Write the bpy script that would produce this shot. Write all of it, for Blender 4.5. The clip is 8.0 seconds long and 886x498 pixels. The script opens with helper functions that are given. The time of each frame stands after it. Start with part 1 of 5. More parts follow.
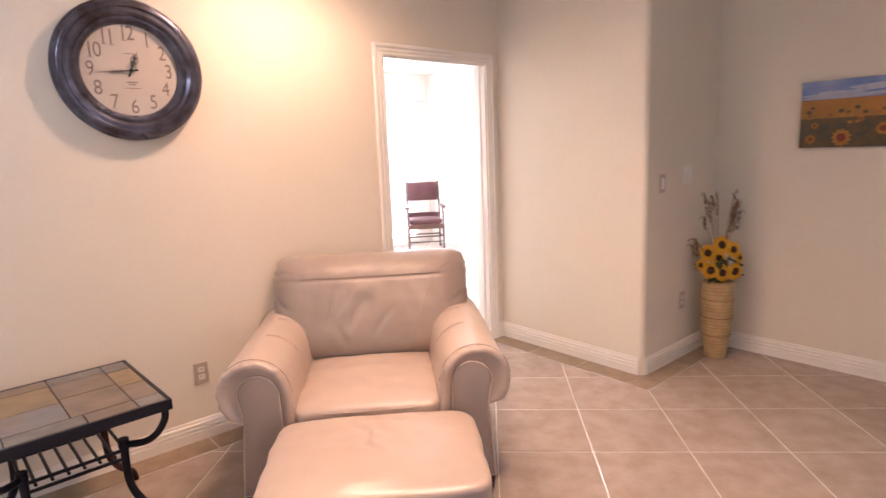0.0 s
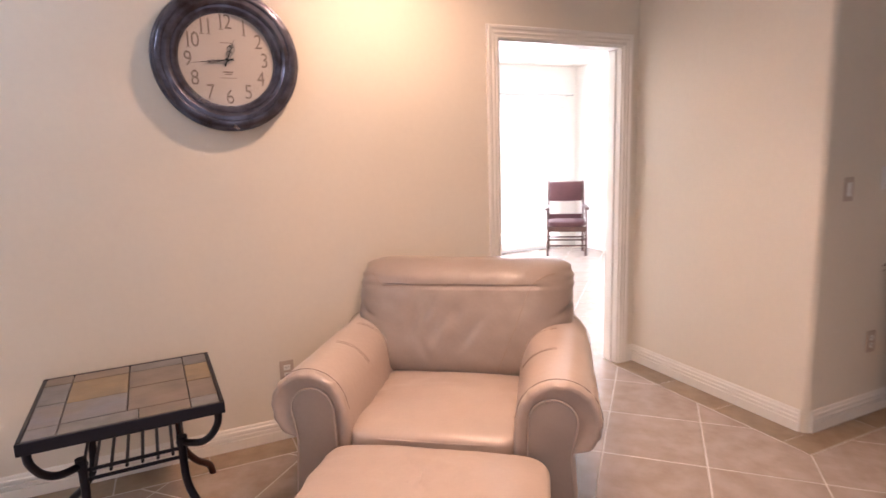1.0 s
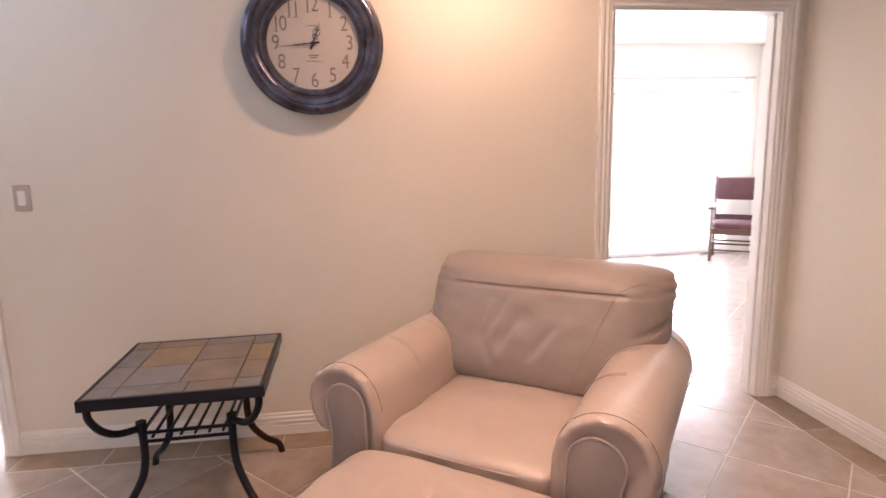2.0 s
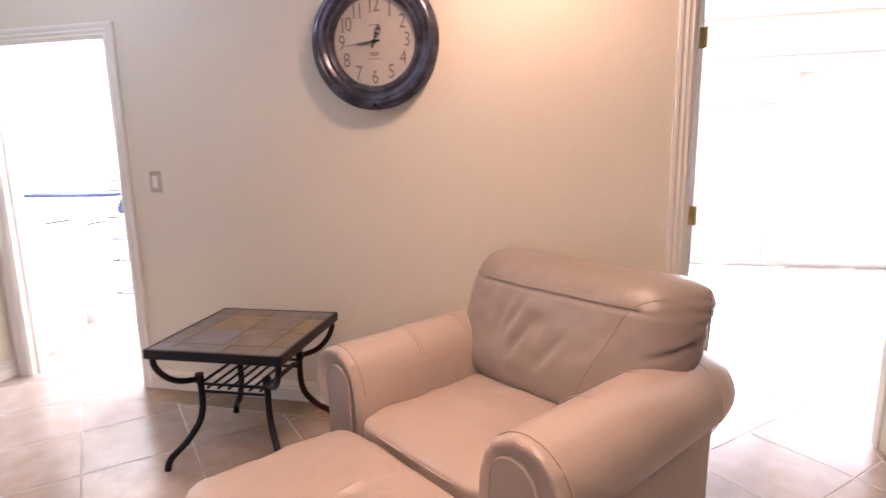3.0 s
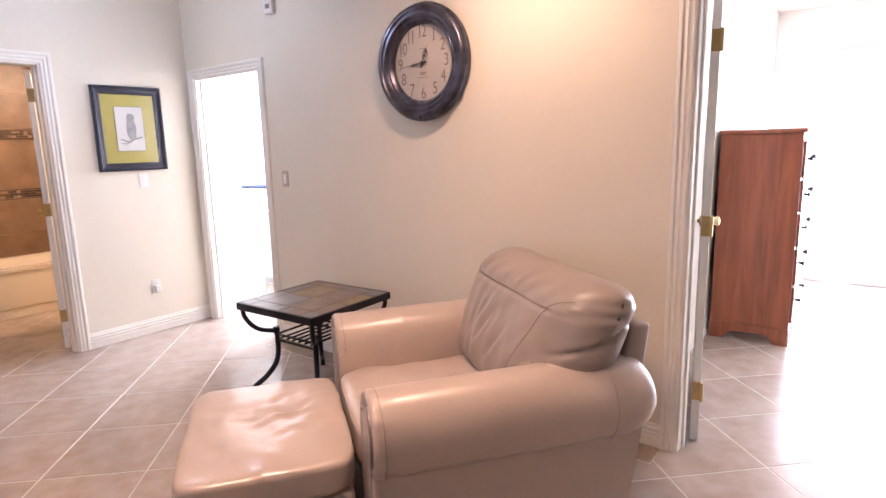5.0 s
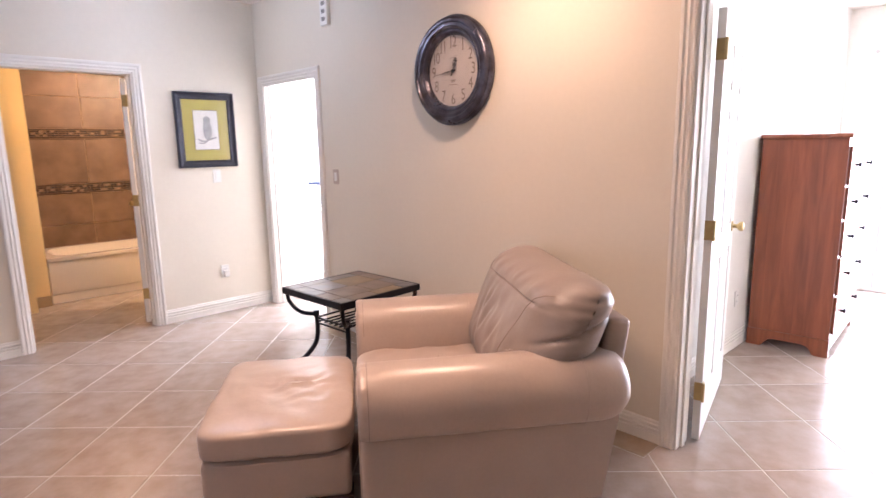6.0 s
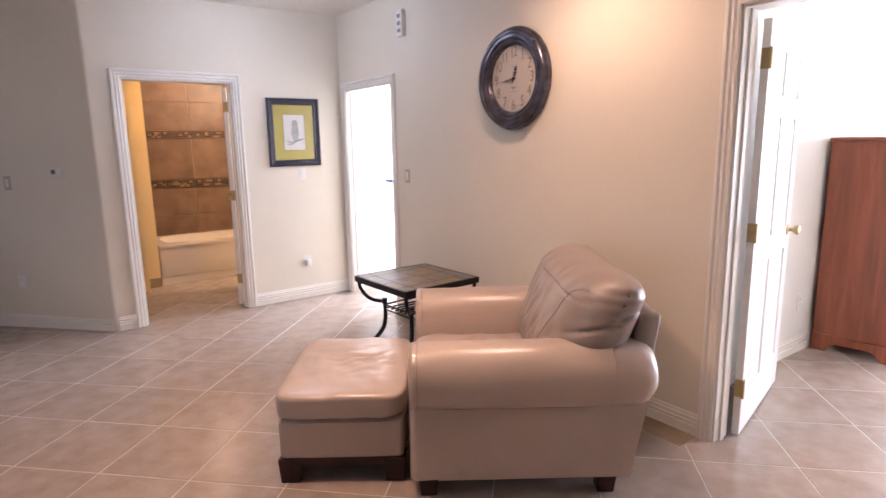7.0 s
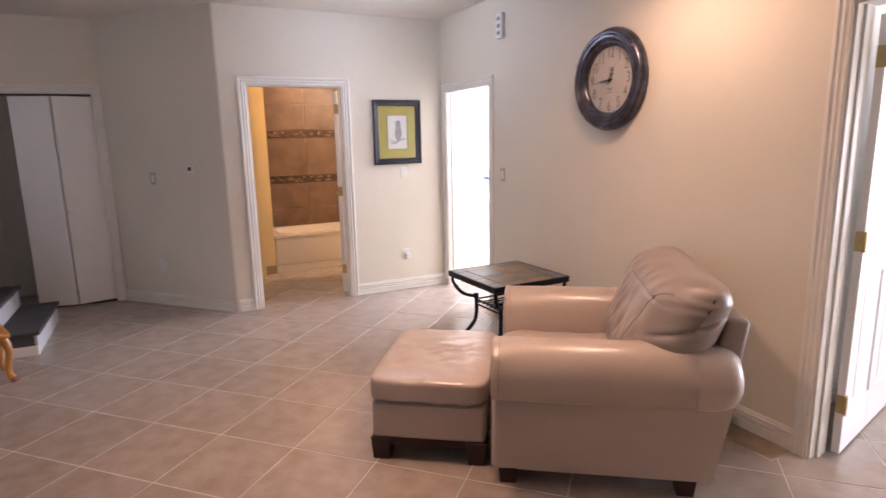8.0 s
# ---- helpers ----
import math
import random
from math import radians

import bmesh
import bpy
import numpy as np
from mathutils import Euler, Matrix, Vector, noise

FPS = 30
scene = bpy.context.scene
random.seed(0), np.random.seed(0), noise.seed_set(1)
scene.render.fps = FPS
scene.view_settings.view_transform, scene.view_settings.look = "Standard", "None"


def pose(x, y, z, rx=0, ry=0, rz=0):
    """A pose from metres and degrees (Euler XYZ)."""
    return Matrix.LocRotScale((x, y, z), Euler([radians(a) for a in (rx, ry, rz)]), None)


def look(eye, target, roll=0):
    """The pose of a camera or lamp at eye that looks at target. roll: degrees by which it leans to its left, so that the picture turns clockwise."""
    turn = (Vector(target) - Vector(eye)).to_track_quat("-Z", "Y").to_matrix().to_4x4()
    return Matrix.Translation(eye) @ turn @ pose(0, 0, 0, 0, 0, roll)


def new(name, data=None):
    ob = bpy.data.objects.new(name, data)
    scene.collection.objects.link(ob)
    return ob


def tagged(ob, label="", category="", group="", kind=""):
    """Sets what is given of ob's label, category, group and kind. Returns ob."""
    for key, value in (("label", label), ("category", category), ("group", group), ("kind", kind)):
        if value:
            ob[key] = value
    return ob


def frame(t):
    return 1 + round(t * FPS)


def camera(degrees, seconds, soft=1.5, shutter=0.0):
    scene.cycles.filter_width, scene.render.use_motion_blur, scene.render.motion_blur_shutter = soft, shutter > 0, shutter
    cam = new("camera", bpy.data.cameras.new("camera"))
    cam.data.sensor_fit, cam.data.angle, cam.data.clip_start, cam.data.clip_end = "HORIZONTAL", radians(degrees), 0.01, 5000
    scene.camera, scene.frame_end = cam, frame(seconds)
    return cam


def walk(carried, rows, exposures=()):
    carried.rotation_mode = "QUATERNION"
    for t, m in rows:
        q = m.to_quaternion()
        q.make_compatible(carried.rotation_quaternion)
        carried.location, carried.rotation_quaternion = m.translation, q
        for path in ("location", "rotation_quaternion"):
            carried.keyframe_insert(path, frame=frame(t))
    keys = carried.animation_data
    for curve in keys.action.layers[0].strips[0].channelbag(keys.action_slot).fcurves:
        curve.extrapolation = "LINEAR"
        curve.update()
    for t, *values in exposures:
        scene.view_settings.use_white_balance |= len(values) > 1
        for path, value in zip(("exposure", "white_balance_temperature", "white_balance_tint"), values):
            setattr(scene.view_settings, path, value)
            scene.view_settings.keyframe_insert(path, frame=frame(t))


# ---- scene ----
cam = camera(75.4, 8.0, shutter=0.4)
PATH = [
    (0, (-2.070, -3.008, 1.460), (-0.790, -1.507, 1.118), -2.3),
    (0.5, (-1.835, -2.965, 1.440), (-0.768, -1.301, 1.107), -2.1),
    (1, (-1.618, -2.868, 1.424), (-0.796, -1.072, 1.097), -1.8),
    (1.5, (-1.388, -2.788, 1.392), (-0.837, -0.886, 1.075), -1.5),
    (1.7, (-1.302, -2.775, 1.386), (-0.871, -0.844, 1.060), -1.4),
    (2.8, (-0.54, -2.727, 1.397), (-0.844, -0.785, 1.027), -0.9),
    (3, (-0.391, -2.711, 1.401), (-0.853, -0.8, 1.033), -1.1),
    (3.5, (-0.096, -2.71, 1.4), (-0.828, -0.882, 1.049), -1.0),
    (4, (0.213, -2.638, 1.406), (-0.725, -0.906, 1.058), -1.0),
    (4.5, (0.482, -2.605, 1.421), (-0.608, -0.965, 1.069), -0.9),
    (4.7, (0.588, -2.596, 1.422), (-0.551, -0.991, 1.066), -1.1),
    (5.8, (1.025, -2.507, 1.447), (-0.342, -1.091, 1.09), -1.4),
    (6, (1.115, -2.523, 1.445), (-0.298, -1.154, 1.087), -1.0),
    (6.5, (1.281, -2.592, 1.453), (-0.222, -1.323, 1.093), -0.9),
    (7, (1.411, -2.6, 1.484), (-0.181, -1.446, 1.119), -1.0),
    (7.5, (1.506, -2.582, 1.523), (-0.183, -1.579, 1.146), -1.2),
    (8, (1.559, -2.619, 1.527), (-0.21, -1.767, 1.15), -1.2),
]
walk(cam, [(t, look(eye, target, roll)) for t, eye, target, roll in PATH],
     exposures=[(0, 0.53, 6200, 24), (1.5, 0.12, 6100, 24), (3.5, 0.13, 6000, 24), (4.5, 0.22, 5900, 24), (6.5, 0.1, 5900, 24), (8, -0.14, 6100, 24)])

# ---- world and light ----
def emit_world():
    w = bpy.data.worlds.new("sky")
    scene.world = w
    w.use_nodes = True
    nt = w.node_tree
    bg = nt.nodes["Background"]
    sky = nt.nodes.new("ShaderNodeTexSky")
    sky.sky_type = "NISHITA"
    sky.sun_disc = False
    sky.sun_elevation = radians(48)
    sky.sun_rotation = radians(150)
    nt.links.new(sky.outputs["Color"], bg.inputs["Color"])
    bg.inputs["Strength"].default_value = 0.12


emit_world()


def area_lamp(name, m, sx, sy, watts, colour):
    d = bpy.data.lights.new(name, "AREA")
    d.shape, d.size, d.size_y, d.energy, d.color = "RECTANGLE", sx, sy, watts, colour
    ob = new(name, d)
    ob.matrix_world = m
    return ob


def spot_lamp(name, eye, target, watts, colour, angle, radius):
    d = bpy.data.lights.new(name, "SPOT")
    d.energy, d.color, d.spot_size, d.spot_blend, d.shadow_soft_size = watts, colour, radians(angle), 0.9, radius
    ob = new(name, d)
    ob.matrix_world = look(eye, target)
    return ob


def point_lamp(name, place, watts, colour, radius):
    d = bpy.data.lights.new(name, "POINT")
    d.energy, d.color, d.shadow_soft_size = watts, colour, radius
    ob = new(name, d)
    ob.location = place
    return ob


DAY = (0.90, 0.95, 1.0)
COOL = (0.86, 0.92, 1.0)
WARM = (1.0, 0.645, 0.40)
# daylight through the windows of the three rooms
area_lamp("window_light_bedroom", look((0.86, 4.04, 0.95), (0.86, 0, 0.9)), 1.5, 1.7, 165, DAY)
area_lamp("window_light_blind", look((2.62, 4.0, 1.1), (2.62, 0, 0.9)), 1.6, 1.9, 95, DAY)
area_lamp("window_light_laundry", look((-3.6, 3.0, 1.6), (-3.5, 0, 0.9)), 1.6, 1.4, 320, DAY)
area_lamp("window_light_living", look((-1.8, -5.9, 1.3), (-1.8, 0, 1.0)), 3.0, 2.1, 6, COOL)
# warm recessed lamps in the ceiling
spot_lamp("downlight_lamp", (-0.64, -0.64, 2.63), (-0.64, -0.62, 0), 76, WARM, 165, 0.05)
spot_lamp("downlight_lamp_room", (-0.75, -1.85, 2.63), (-0.75, -1.85, 0), 165, WARM, 130, 0.16)
point_lamp("hall_lamp", (-2.86, -1.08, 2.50), 17, (0.74, 0.86, 1.0), 0.09)
spot_lamp("bath_lamp", (-5.65, -0.95, 2.42), (-5.75, -0.95, 0), 32, (1.0, 0.68, 0.40), 160, 0.08)
# unseen fill lamp without a fixture, added to brighten the yellow bathroom wall
area_lamp("bath_fill_light", look((-4.6, -0.2, 2.3), (-4.8, -1.2, 0.6)), 0.6, 0.15, 44, (1.0, 0.72, 0.42))
scene.view_settings.exposure = 0.0


# ---- materials ----
def mat(name, colour, rough=0.6, metal=0.0, grain=0.0, grain_scale=60.0, stain=0.0, stain_scale=3.0, bump=0.0, bump_scale=120.0,
        alt=None, random_tint=0.0, spec=0.5, coat=0.0, sheen=0.0, vary=0.08):
    """A surface with colour variation at two scales, fine relief and gloss that varies."""
    m = bpy.data.materials.new(name)
    m.use_nodes = True
    nt = m.node_tree
    b = nt.nodes["Principled BSDF"]
    b.inputs["Roughness"].default_value = rough
    b.inputs["Metallic"].default_value = metal
    b.inputs["Specular IOR Level"].default_value = spec
    b.inputs["Coat Weight"].default_value = coat
    b.inputs["Sheen Weight"].default_value = sheen
    tc = nt.nodes.new("ShaderNodeTexCoord")
    where = tc.outputs["Object"]
    if random_tint:
        pick, far, move = nt.nodes.new("ShaderNodeObjectInfo"), nt.nodes.new("ShaderNodeMath"), nt.nodes.new("ShaderNodeVectorMath")
        far.operation = "MULTIPLY"
        far.inputs[1].default_value = 37.0
        nt.links.new(pick.outputs["Random"], far.inputs[0])
        nt.links.new(where, move.inputs[0])
        nt.links.new(far.outputs[0], move.inputs[1])
        where = move.outputs["Vector"]
    base = nt.nodes.new("ShaderNodeMix")
    base.data_type = "RGBA"
    dark = tuple(c * (1 - stain) for c in colour) if alt is None else alt
    base.inputs[6].default_value = (*colour, 1)
    base.inputs[7].default_value = (*dark, 1)
    n1 = nt.nodes.new("ShaderNodeTexNoise")
    n1.inputs["Scale"].default_value = stain_scale
    n1.inputs["Detail"].default_value = 6
    nt.links.new(where, n1.inputs["Vector"])
    ramp = nt.nodes.new("ShaderNodeMapRange")
    ramp.inputs["From Min"].default_value, ramp.inputs["From Max"].default_value = 0.35, 0.7
    nt.links.new(n1.outputs["Fac"], ramp.inputs["Value"])
    nt.links.new(ramp.outputs["Result"], base.inputs[0])
    last = base.outputs[2]
    if grain:
        n2 = nt.nodes.new("ShaderNodeTexNoise")
        n2.inputs["Scale"].default_value = grain_scale
        n2.inputs["Detail"].default_value = 4
        nt.links.new(where, n2.inputs["Vector"])
        mr = nt.nodes.new("ShaderNodeMapRange")
        mr.inputs["To Min"].default_value, mr.inputs["To Max"].default_value = 1 - grain, 1 + grain
        nt.links.new(n2.outputs["Fac"], mr.inputs["Value"])
        mul = nt.nodes.new("ShaderNodeVectorMath")
        mul.operation = "SCALE"
        nt.links.new(last, mul.inputs[0])
        nt.links.new(mr.outputs["Result"], mul.inputs["Scale"])
        last = mul.outputs["Vector"]
    if random_tint:
        oi = nt.nodes.new("ShaderNodeObjectInfo")
        mr = nt.nodes.new("ShaderNodeMapRange")
        mr.inputs["To Min"].default_value, mr.inputs["To Max"].default_value = 1 - random_tint, 1 + random_tint
        nt.links.new(oi.outputs["Random"], mr.inputs["Value"])
        mul = nt.nodes.new("ShaderNodeVectorMath")
        mul.operation = "SCALE"
        nt.links.new(last, mul.inputs[0])
        nt.links.new(mr.outputs["Result"], mul.inputs["Scale"])
        last = mul.outputs["Vector"]
    nt.links.new(last, b.inputs["Base Color"])
    rr = nt.nodes.new("ShaderNodeMapRange")
    rr.inputs["To Min"].default_value, rr.inputs["To Max"].default_value = max(0.02, rough - vary), min(1, rough + vary)
    nt.links.new(n1.outputs["Fac"], rr.inputs["Value"])
    nt.links.new(rr.outputs["Result"], b.inputs["Roughness"])
    if bump:
        n3 = nt.nodes.new("ShaderNodeTexNoise")
        n3.inputs["Scale"].default_value = bump_scale
        n3.inputs["Detail"].default_value = 5
        nt.links.new(where, n3.inputs["Vector"])
        bp = nt.nodes.new("ShaderNodeBump")
        bp.inputs["Strength"].default_value = bump
        bp.inputs["Distance"].default_value = 0.004
        nt.links.new(n3.outputs["Fac"], bp.inputs["Height"])
        nt.links.new(bp.outputs["Normal"], b.inputs["Normal"])
    return m


def glow(name, colour, strength):
    m = bpy.data.materials.new(name)
    m.use_nodes = True
    b = m.node_tree.nodes["Principled BSDF"]
    b.inputs["Base Color"].default_value = (*colour, 1)
    b.inputs["Emission Color"].default_value = (*colour, 1)
    b.inputs["Emission Strength"].default_value = strength
    return m


def wood(name, light, dark, rough=0.35, axis=2, scale=1.0, coat=0.2):
    """Wood with grain along one axis of the object."""
    m = bpy.data.materials.new(name)
    m.use_nodes = True
    nt = m.node_tree
    b = nt.nodes["Principled BSDF"]
    b.inputs["Roughness"].default_value = rough
    b.inputs["Coat Weight"].default_value = coat
    b.inputs["Coat Roughness"].default_value = 0.25
    tc = nt.nodes.new("ShaderNodeTexCoord")
    mp = nt.nodes.new("ShaderNodeMapping")
    s = [9.0 * scale] * 3
    s[axis] = 0.7 * scale
    mp.inputs["Scale"].default_value = s
    nt.links.new(tc.outputs["Object"], mp.inputs["Vector"])
    n = nt.nodes.new("ShaderNodeTexNoise")
    n.inputs["Scale"].default_value = 2.2
    n.inputs["Detail"].default_value = 9
    n.inputs["Roughness"].default_value = 0.62
    n.inputs["Distortion"].default_value = 0.8
    nt.links.new(mp.outputs["Vector"], n.inputs["Vector"])
    cr = nt.nodes.new("ShaderNodeValToRGB")
    cr.color_ramp.elements[0].position, cr.color_ramp.elements[1].position = 0.32, 0.68
    cr.color_ramp.elements[0].color, cr.color_ramp.elements[1].color = (*dark, 1), (*light, 1)
    nt.links.new(n.outputs["Fac"], cr.inputs["Fac"])
    nt.links.new(cr.outputs["Color"], b.inputs["Base Color"])
    bp = nt.nodes.new("ShaderNodeBump")
    bp.inputs["Strength"].default_value, bp.inputs["Distance"].default_value = 0.12, 0.002
    nt.links.new(n.outputs["Fac"], bp.inputs["Height"])
    nt.links.new(bp.outputs["Normal"], b.inputs["Normal"])
    return m


WALL = mat("cream_wall_paint", (0.765, 0.707, 0.60), 0.62, grain=0.03, grain_scale=35, stain=0.05, stain_scale=1.3, bump=0.12, bump_scale=90)
WALL_W = mat("white_wall_paint", (0.80, 0.78, 0.73), 0.62, grain=0.03, grain_scale=35, stain=0.04, stain_scale=1.3, bump=0.12, bump_scale=90)
WALL_Y = mat("yellow_wall_paint", (0.78, 0.60, 0.31), 0.6, grain=0.03, grain_scale=30, stain=0.05, bump=0.1, bump_scale=90)
CEIL = mat("ceiling_paint", (0.78, 0.75, 0.69), 0.75, grain=0.04, grain_scale=60, stain=0.04, bump=0.25, bump_scale=70)
TRIM = mat("white_trim_paint", (0.83, 0.80, 0.74), 0.36, grain=0.02, stain=0.05, stain_scale=5, bump=0.04, bump_scale=40)
DOORW = mat("white_door_paint", (0.84, 0.83, 0.80), 0.35, grain=0.02, stain=0.04, stain_scale=4, bump=0.05, bump_scale=60)
TILE = mat("floor_tile", (0.405, 0.332, 0.286), 0.225, grain=0.06, grain_scale=55, alt=(0.325, 0.255, 0.21), stain_scale=9.0, bump=0.03, bump_scale=14, random_tint=0.05, vary=0.025)
BORDER = mat("border_tile", (0.30, 0.225, 0.155), 0.37, grain=0.07, grain_scale=40, alt=(0.235, 0.17, 0.115), stain_scale=12, bump=0.10, bump_scale=30, random_tint=0.08)
GROUT = mat("grout", (0.60, 0.54, 0.48), 0.85, grain=0.12, grain_scale=90, stain=0.25, stain_scale=6, bump=0.3, bump_scale=200)
LEATHER = mat("taupe_leather", (0.452, 0.366, 0.312), 0.30, grain=0.05, grain_scale=70, stain=0.07, stain_scale=4.5, bump=0.22, bump_scale=34, vary=0.015, spec=0.75)
# same taupe leather, darkened and greyed: shade on upright faces put into the colour
LEATHER_SHADE = mat("shaded_taupe_leather", (0.305, 0.250, 0.220), 0.36, grain=0.05, grain_scale=70, stain=0.07, stain_scale=5, bump=0.22, bump_scale=36, vary=0.02)
SEAM = mat("dark_stitching", (0.27, 0.195, 0.16), 0.7, grain=0.1)
LEG = wood("mahogany_leg", (0.030, 0.005, 0.0035), (0.012, 0.002, 0.002), 0.45, coat=0.0)
UNDER = mat("black_dust_cover", (0.012, 0.011, 0.011), 0.9, grain=0.2)
IRON = mat("dark_iron", (0.016, 0.016, 0.024), 0.38, metal=0.55, grain=0.15, grain_scale=80, stain=0.2, bump=0.12, bump_scale=90)
RUST = mat("bronzed_iron", (0.05, 0.02, 0.016), 0.38, metal=0.6, grain=0.15, stain=0.3, bump=0.1)
STEEL = mat("brushed_steel", (0.55, 0.55, 0.55), 0.3, metal=1.0, grain=0.05)
BRASS = mat("antique_brass", (0.55, 0.42, 0.20), 0.34, metal=1.0, grain=0.08, stain=0.15, stain_scale=30)
TAN = mat("tan_plate", (0.52, 0.43, 0.36), 0.4, metal=0.2, grain=0.05)
PLASTIC = mat("white_plastic", (0.80, 0.79, 0.75), 0.4, grain=0.02, stain=0.03)
SLOT = mat("dark_slot", (0.03, 0.03, 0.03), 0.6, grain=0.1)
MAROON = wood("cherry_wood", (0.29, 0.085, 0.038), (0.17, 0.045, 0.022), 0.34, axis=2)
BLACK = mat("black_rubber", (0.015, 0.015, 0.016), 0.7, grain=0.1)


# ---- building tools ----
def part(name, bm, material, parent=None, label="", smooth=False):
    me = bpy.data.meshes.new(name)
    bm.normal_update()
    bm.to_mesh(me)
    bm.free()
    for mm in (material if isinstance(material, (list, tuple)) else [material]):
        me.materials.append(mm)
    if smooth:
        me.polygons.foreach_set("use_smooth", [True] * len(me.polygons))
        me.set_sharp_from_angle(angle=radians(38))
    ob = new(name, me)
    if parent is not None:
        ob.parent = parent
    if label:
        ob["label"] = label
    return ob


def thing(name, m, label, category, group="", kind=""):
    ob = new(name)
    ob.empty_display_size = 0.1
    ob.matrix_world = m
    return tagged(ob, label, category, group, kind)


def add_box(bm, x0, x1, y0, y1, z0, z1, bevel=0.0, seg=2, m=None):
    mid = Matrix.Translation(((x0 + x1) / 2, (y0 + y1) / 2, (z0 + z1) / 2)) @ Matrix.Diagonal((abs(x1 - x0), abs(y1 - y0), abs(z1 - z0), 1))
    if m is not None:
        mid = m @ mid
    r = bmesh.ops.create_cube(bm, size=1, matrix=mid)
    if bevel:
        es = list({e for v in r["verts"] for e in v.link_edges})
        bmesh.ops.bevel(bm, geom=es, offset=bevel, segments=seg, profile=0.5, affect="EDGES", clamp_overlap=True)
    return r["verts"]


def box(*a, **k):
    bm = bmesh.new()
    add_box(bm, *a, **k)
    return bm


def add_cyl(bm, a, b, r, r2=None, n=16, cap=True):
    a, b = Vector(a), Vector(b)
    d = b - a
    m = Matrix.Translation((a + b) / 2) @ d.to_track_quat("Z", "Y").to_matrix().to_4x4()
    bmesh.ops.create_cone(bm, cap_ends=cap, segments=n, radius1=r, radius2=r if r2 is None else r2, depth=d.length, matrix=m)


def cyl(*a, **k):
    bm = bmesh.new()
    add_cyl(bm, *a, **k)
    return bm


def add_prism(bm, pts, z0, z1):
    lo = [bm.verts.new((x, y, z0)) for x, y in pts]
    hi = [bm.verts.new((x, y, z1)) for x, y in pts]
    n = len(pts)
    bm.faces.new(list(reversed(lo)))
    bm.faces.new(hi)
    for i in range(n):
        bm.faces.new((lo[i], lo[(i + 1) % n], hi[(i + 1) % n], hi[i]))
    bmesh.ops.recalc_face_normals(bm, faces=bm.faces)


def arc(cx, cy, r, a0, a1, n=6):
    return [(cx + r * math.cos(radians(a0 + (a1 - a0) * i / n)), cy + r * math.sin(radians(a0 + (a1 - a0) * i / n))) for i in range(n + 1)]


def add_tube(bm, pts, r, n=10, closed=False, radii=None):
    """A round bar along a line of points."""
    pts = [Vector(p) for p in pts]
    rings = []
    count = len(pts)
    up = None
    for i, p in enumerate(pts):
        if closed:
            d = (pts[(i + 1) % count] - pts[i - 1]).normalized()
        else:
            d = (pts[min(i + 1, count - 1)] - pts[max(i - 1, 0)]).normalized()
        if up is None:
            up = d.orthogonal().normalized()
        up = (up - d * up.dot(d))
        up = up.normalized() if up.length > 1e-6 else d.orthogonal().normalized()
        side = d.cross(up)
        rr = radii[i] if radii else r
        rings.append([bm.verts.new(p + (up * math.cos(2 * math.pi * k / n) + side * math.sin(2 * math.pi * k / n)) * rr) for k in range(n)])
    for i in range(count if closed else count - 1):
        a, b = rings[i], rings[(i + 1) % count]
        for k in range(n):
            bm.faces.new((a[k], a[(k + 1) % n], b[(k + 1) % n], b[k]))
    if not closed:
        bm.faces.new(list(reversed(rings[0])))
        bm.faces.new(rings[-1])
    bmesh.ops.recalc_face_normals(bm, faces=bm.faces)


def tube(*a, **k):
    bm = bmesh.new()
    add_tube(bm, *a, **k)
    return bm


def add_lathe(bm, prof, n=32, m=None):
    """Turns a profile of (radius, height) about z."""
    rings = []
    for r, z in prof:
        ring = []
        for k in range(n):
            v = Vector((r * math.cos(2 * math.pi * k / n), r * math.sin(2 * math.pi * k / n), z))
            ring.append(bm.verts.new(m @ v if m is not None else v))
        rings.append(ring)
    for a, b in zip(rings, rings[1:]):
        for k in range(n):
            bm.faces.new((a[k], a[(k + 1) % n], b[(k + 1) % n], b[k]))
    bm.faces.new(list(reversed(rings[0])))
    bm.faces.new(rings[-1])
    bmesh.ops.remove_doubles(bm, verts=bm.verts, dist=1e-5)
    bmesh.ops.recalc_face_normals(bm, faces=bm.faces)


def lathe(*a, **k):
    bm = bmesh.new()
    add_lathe(bm, *a, **k)
    return bm


def smooth_curve(pts, n=8):
    """Catmull-Rom through points."""
    pts = [Vector(p) for p in pts]
    out = []
    for i in range(len(pts) - 1):
        p0, p1, p2, p3 = pts[max(i - 1, 0)], pts[i], pts[i + 1], pts[min(i + 2, len(pts) - 1)]
        for k in range(n):
            t = k / n
            out.append(0.5 * ((2 * p1) + (p2 - p0) * t + (2 * p0 - 5 * p1 + 4 * p2 - p3) * t * t + (3 * p1 - p0 - 3 * p2 + p3) * t ** 3))
    out.append(pts[-1])
    return out


